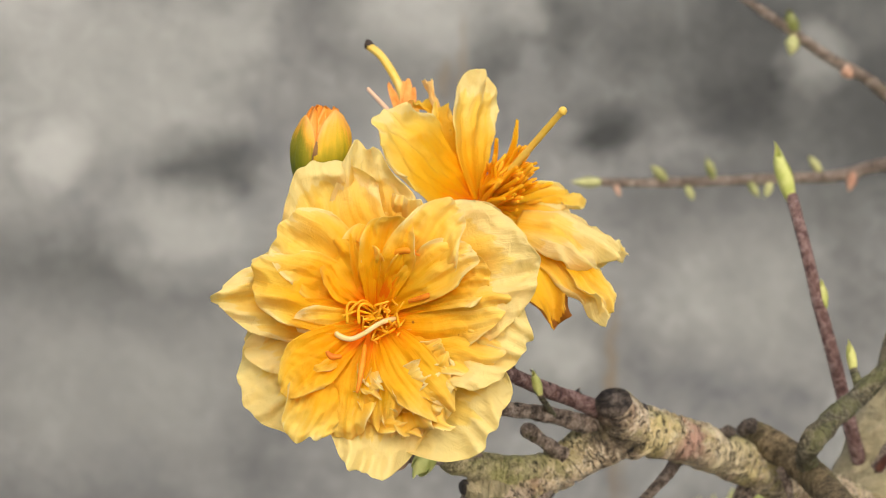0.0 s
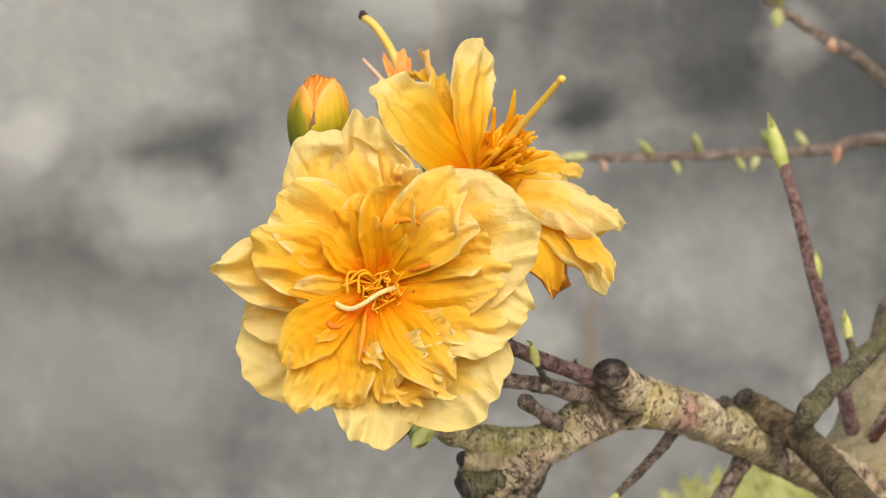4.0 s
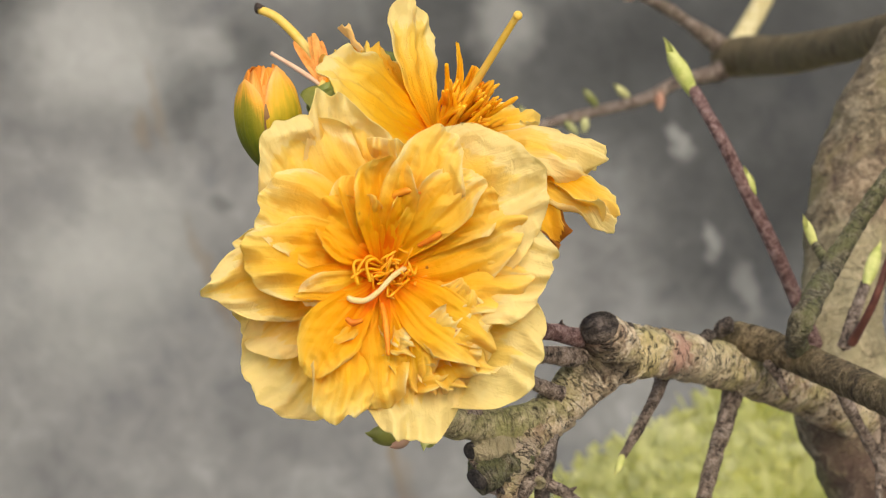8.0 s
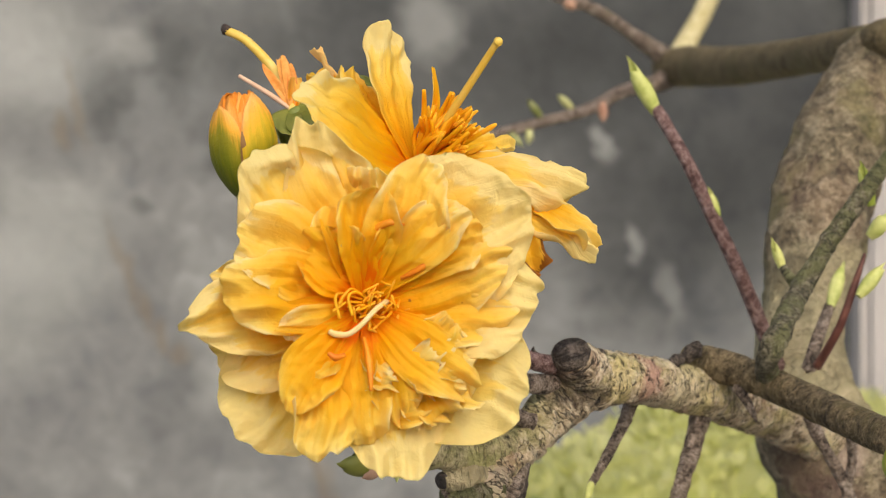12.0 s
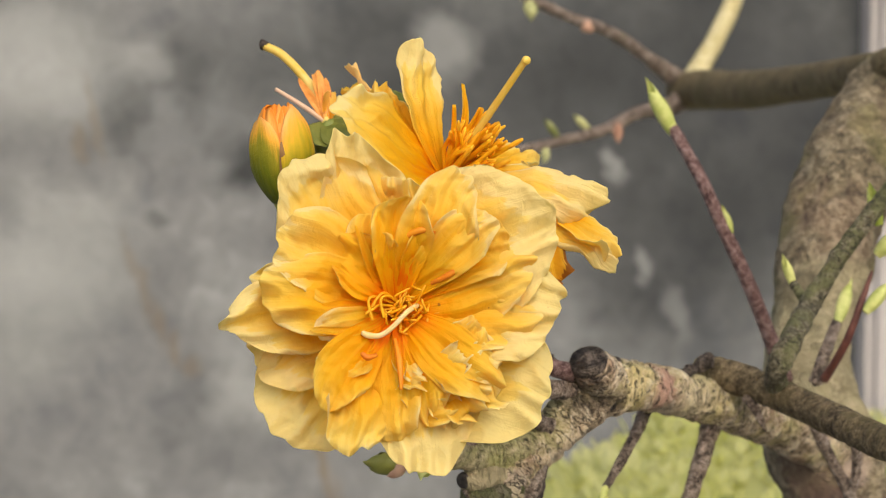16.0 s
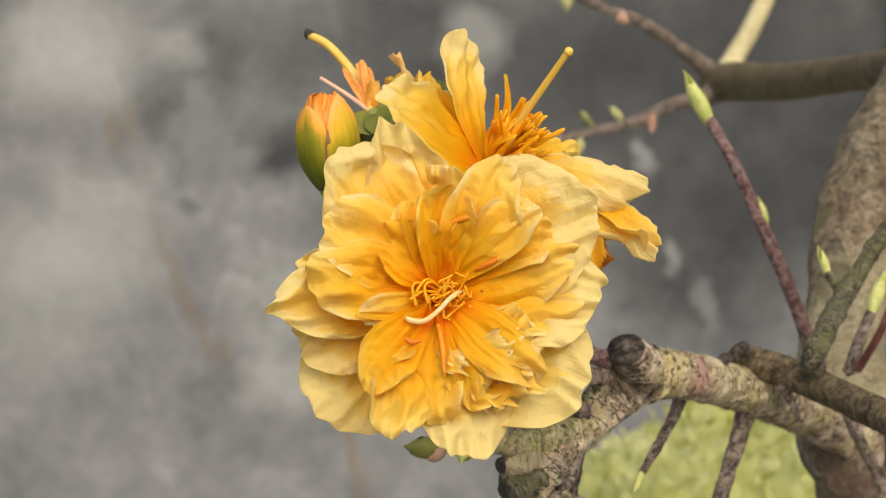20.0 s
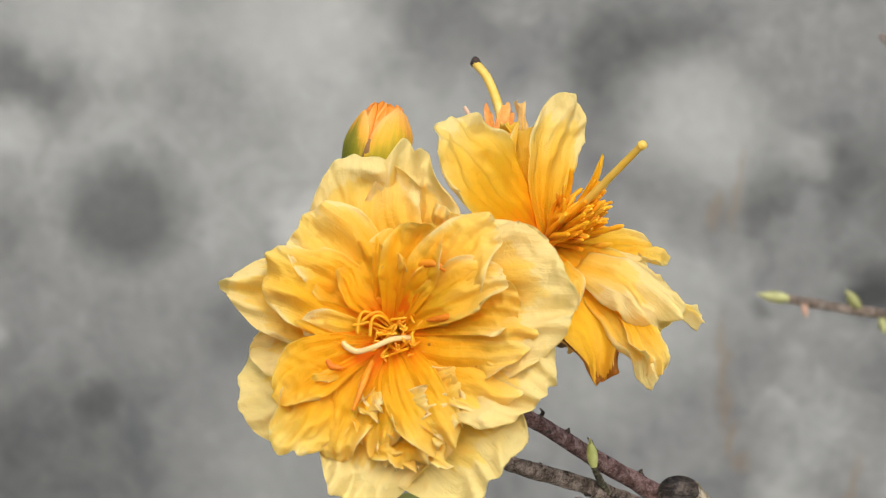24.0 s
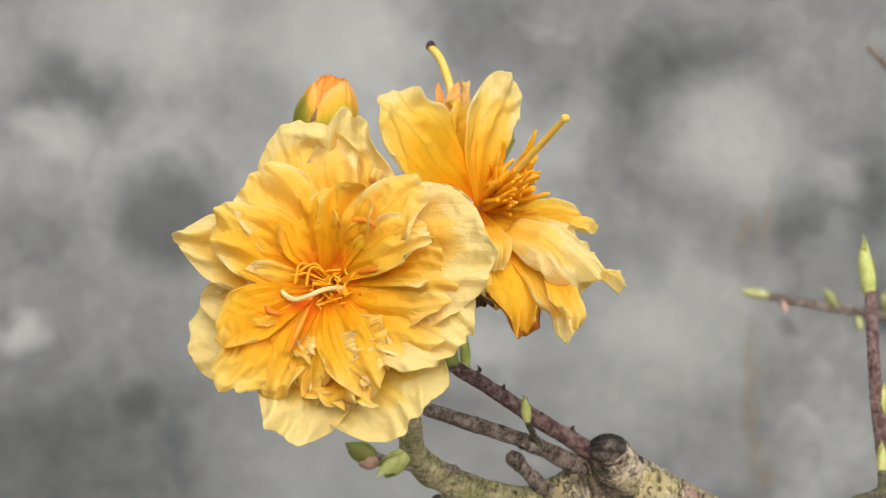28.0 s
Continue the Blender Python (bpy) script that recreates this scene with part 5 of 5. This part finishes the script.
b0, b1 = at(-0.335, -0.50, 0.42), at(-0.285, -0.925, 0.37)
up = (b1 - b0).normalized()


def bulb(parent, name, r, a0, span, lo, hi, mat, label="", wave=0.0, seed=0, grow=0.0, blunt=2.5):
    x = (Vector((1, 0, 0)) - up * up.x).normalized()
    z = x.cross(up)
    L = (b1 - b0).length
    off = Vector((seed, seed * 2, 0))
    vs, fs = [], []
    nu, nv = 22, 16
    for layer in (0, 1):
        for j in range(nv + 1):
            v = j / nv
            s = lo + (hi - lo) * v
            prof = math.sin(math.pi * min(0.97, 0.07 + 0.87 * s)) ** 0.62
            half = span / 2 * (1 if span > 6 else math.sqrt(max(0.02, 1 - v ** blunt)))
            for i in range(nu + 1):
                a = a0 + half * (2 * i / nu - 1)
                rr = r * prof * (1 + grow * v) - layer * 0.0003
                e = (x * math.cos(a) + z * math.sin(a))
                h = noise.noise(Vector((math.cos(a) * 3, math.sin(a) * 3, s * 6)) + off)
                vs.append(b0 + up * (L * s + wave * L * h * v) + e * rr * (1 + (0.03 + 0.3 * wave) * h))
    n, w = (nv + 1) * (nu + 1), nu + 1
    for j in range(nv):
        for i in range(nu):
            a = j * w + i
            fs += [(a, a + 1, a + 1 + w, a + w), (n + a, n + a + w, n + a + 1 + w, n + a + 1)]
    rim = [i for i in range(w)] + [j * w + nu for j in range(1, nv + 1)] + [nv * w + i for i in range(nu - 1, -1, -1)] + [j * w for j in range(nv - 1, 0, -1)]
    fs += [(a, n + a, n + b, b) for a, b in zip(rim, rim[1:] + rim[:1])]
    return part(name, (vs, fs, [((i % w) / nu, lo + (hi - lo) * ((i % n) // w) / nv) for i in range(2 * n)]), mat, parent, label)


BUD_TIP = petal_material("orange folded bud petal", [(0.0, (0.80, 0.20, 0.006)), (0.45, (0.93, 0.36, 0.03)), (0.75, (0.95, 0.50, 0.12)), (1.0, (0.90, 0.30, 0.03))], 0.0, 0.2)
BUD_SEPAL = petal_material("olive bud sepal flushed yellow", [(0.0, (0.09, 0.12, 0.006)), (0.28, (0.19, 0.20, 0.010)), (0.50, (0.42, 0.34, 0.018)), (0.66, (0.66, 0.43, 0.025)), (0.80, (0.90, 0.46, 0.06)), (1.0, (0.94, 0.50, 0.14))], 0.03, 0.12)
BUD_GREEN = petal_material("green bud sepal", [(0.0, (0.07, 0.10, 0.006)), (0.35, (0.15, 0.17, 0.010)), (0.62, (0.32, 0.28, 0.02)), (0.78, (0.80, 0.42, 0.04)), (1.0, (0.92, 0.46, 0.12))], 0.0, 0.12)
bulb(bud, "petal", 0.116 * S, 0, 6.283, 0.0, 0.92, BUD_TIP, "folded orange petals", 0.05, 3)
for k, (a, w, lo, hi) in enumerate([(110, 1.5, 0.45, 0.97), (70, 1.2, 0.42, 0.95), (135, 1.2, 0.45, 0.93), (30, 1.6, 0.5, 0.97), (180, 1.6, 0.5, 0.94), (260, 2.4, 0.5, 0.96), (95, 0.7, 0.5, 0.95)]):
    bulb(bud, "petal", (0.116 + 0.005 * (k % 3)) * S, radians(a), w, lo, hi, BUD_TIP, "crumpled orange petal tip", 0.06, 10 + k, 0.0, 5.0)
# sepals: a broad flushed one, a low green one beside it, one behind, and a brown streak where they meet
for k, (a, w, hi, mat) in enumerate([(35, 2.25, 0.95, BUD_SEPAL), (158, 2.1, 0.86, BUD_GREEN), (275, 2.8, 0.92, BUD_GREEN)]):
    bulb(bud, "sepal", (0.142 - 0.003 * k) * S, radians(a), w, 0.0, hi, mat, "", 0.035, 20 + k, 0.0, 7.0)
bulb(bud, "sepal", 0.1425 * S, radians(97), 0.26, 0.22, 0.60, SEPAL_DRY, "browned sepal edge", 0.03, 31, 0.0, 1.4)
part("flower_stalk", tube([(b0, 0.05 * S), (at(-0.28, -0.38, 0.6), 0.03 * S), (at(0.0, -0.1, 0.95), 0.028 * S), (at(0.34, 0.26, 1.12), 0.03 * S)], 8, 10), STALK, bud, "green stalk")

# the green shrub behind the branch
LEAF = plain("light green shrub leaf", (0.60, 0.63, 0.12), (0.88, 0.88, 0.52), 17, 0.5, 0.1, 0.001, 0.68, 0.1)
shrub = thing("shrub", Vector((0.18, 0.53, 0.0)), "low rounded light-green shrub in front of the wall", "shrub")
part("trunk", tube([(Vector((0.18, 0.53, -0.01)), 0.02), (Vector((0.185, 0.54, 0.3)), 0.016), (Vector((0.18, 0.53, 0.6)), 0.014), (Vector((0.175, 0.53, 0.8)), 0.008)], 6, 10, 0.1, 60), BARK_OLIVE, shrub)
rs = random.Random(9)
vs, fs = [], []
CROWN = Vector((0.188, 0.53, 0.765))


def clump(d):
    return 1 + 0.10 * noise.noise(d * 3) + 0.07 * noise.noise(d * 8)


for k in range(30000):
    a, h = rs.uniform(0, 2 * math.pi), rs.uniform(-0.75, 1)
    q = math.sqrt(max(0, 1 - h * h))
    d = Vector((q * math.cos(a), q * math.sin(a), h))
    rr = rs.uniform(0.90, 0.98) * clump(d)
    p = CROWN + Vector((d.x * 0.148, d.y * 0.13, d.z * 0.16)) * rr
    u = (d * 0.6 + Vector((rs.uniform(-0.6, 0.6), rs.uniform(-0.6, 0.6), rs.uniform(-0.2, 0.9)))).normalized()
    w = u.orthogonal().normalized()
    w = (Matrix.Rotation(rs.uniform(0, 6.28), 3, u) @ w)
    L, b = rs.uniform(0.004, 0.009), rs.uniform(0.0018, 0.0032)
    n = len(vs)
    nn = u.cross(w) * b * 0.35
    vs += [p, p + u * L * 0.5 + w * b - nn, p + u * L, p + u * L * 0.5 - w * b - nn, p + u * L * 0.5 + nn * 0.4]
    fs += [(n, n + 1, n + 4), (n + 1, n + 2, n + 4), (n + 2, n + 3, n + 4), (n + 3, n, n + 4)]
core = []
NA, NH = 72, 40
for j in range(NH + 1):
    h = -math.cos(math.pi * j / NH)
    q = math.sqrt(max(0, 1 - h * h))
    for i in range(NA):
        d = Vector((q * math.cos(2 * math.pi * i / NA), q * math.sin(2 * math.pi * i / NA), h))
        core.append(CROWN + Vector((d.x * 0.148, d.y * 0.13, d.z * 0.16)) * 0.95 * (clump(d) + 0.05 * noise.noise(d * 22)))
part("inner_foliage", (core, [(j * NA + i, j * NA + (i + 1) % NA, (j + 1) * NA + (i + 1) % NA, (j + 1) * NA + i) for j in range(NH) for i in range(NA)], None), LEAF, shrub, "dense inner foliage")
part("crown", (vs, fs, None), LEAF, shrub, "dense small light-green leaves")["kind"] = "stuff"
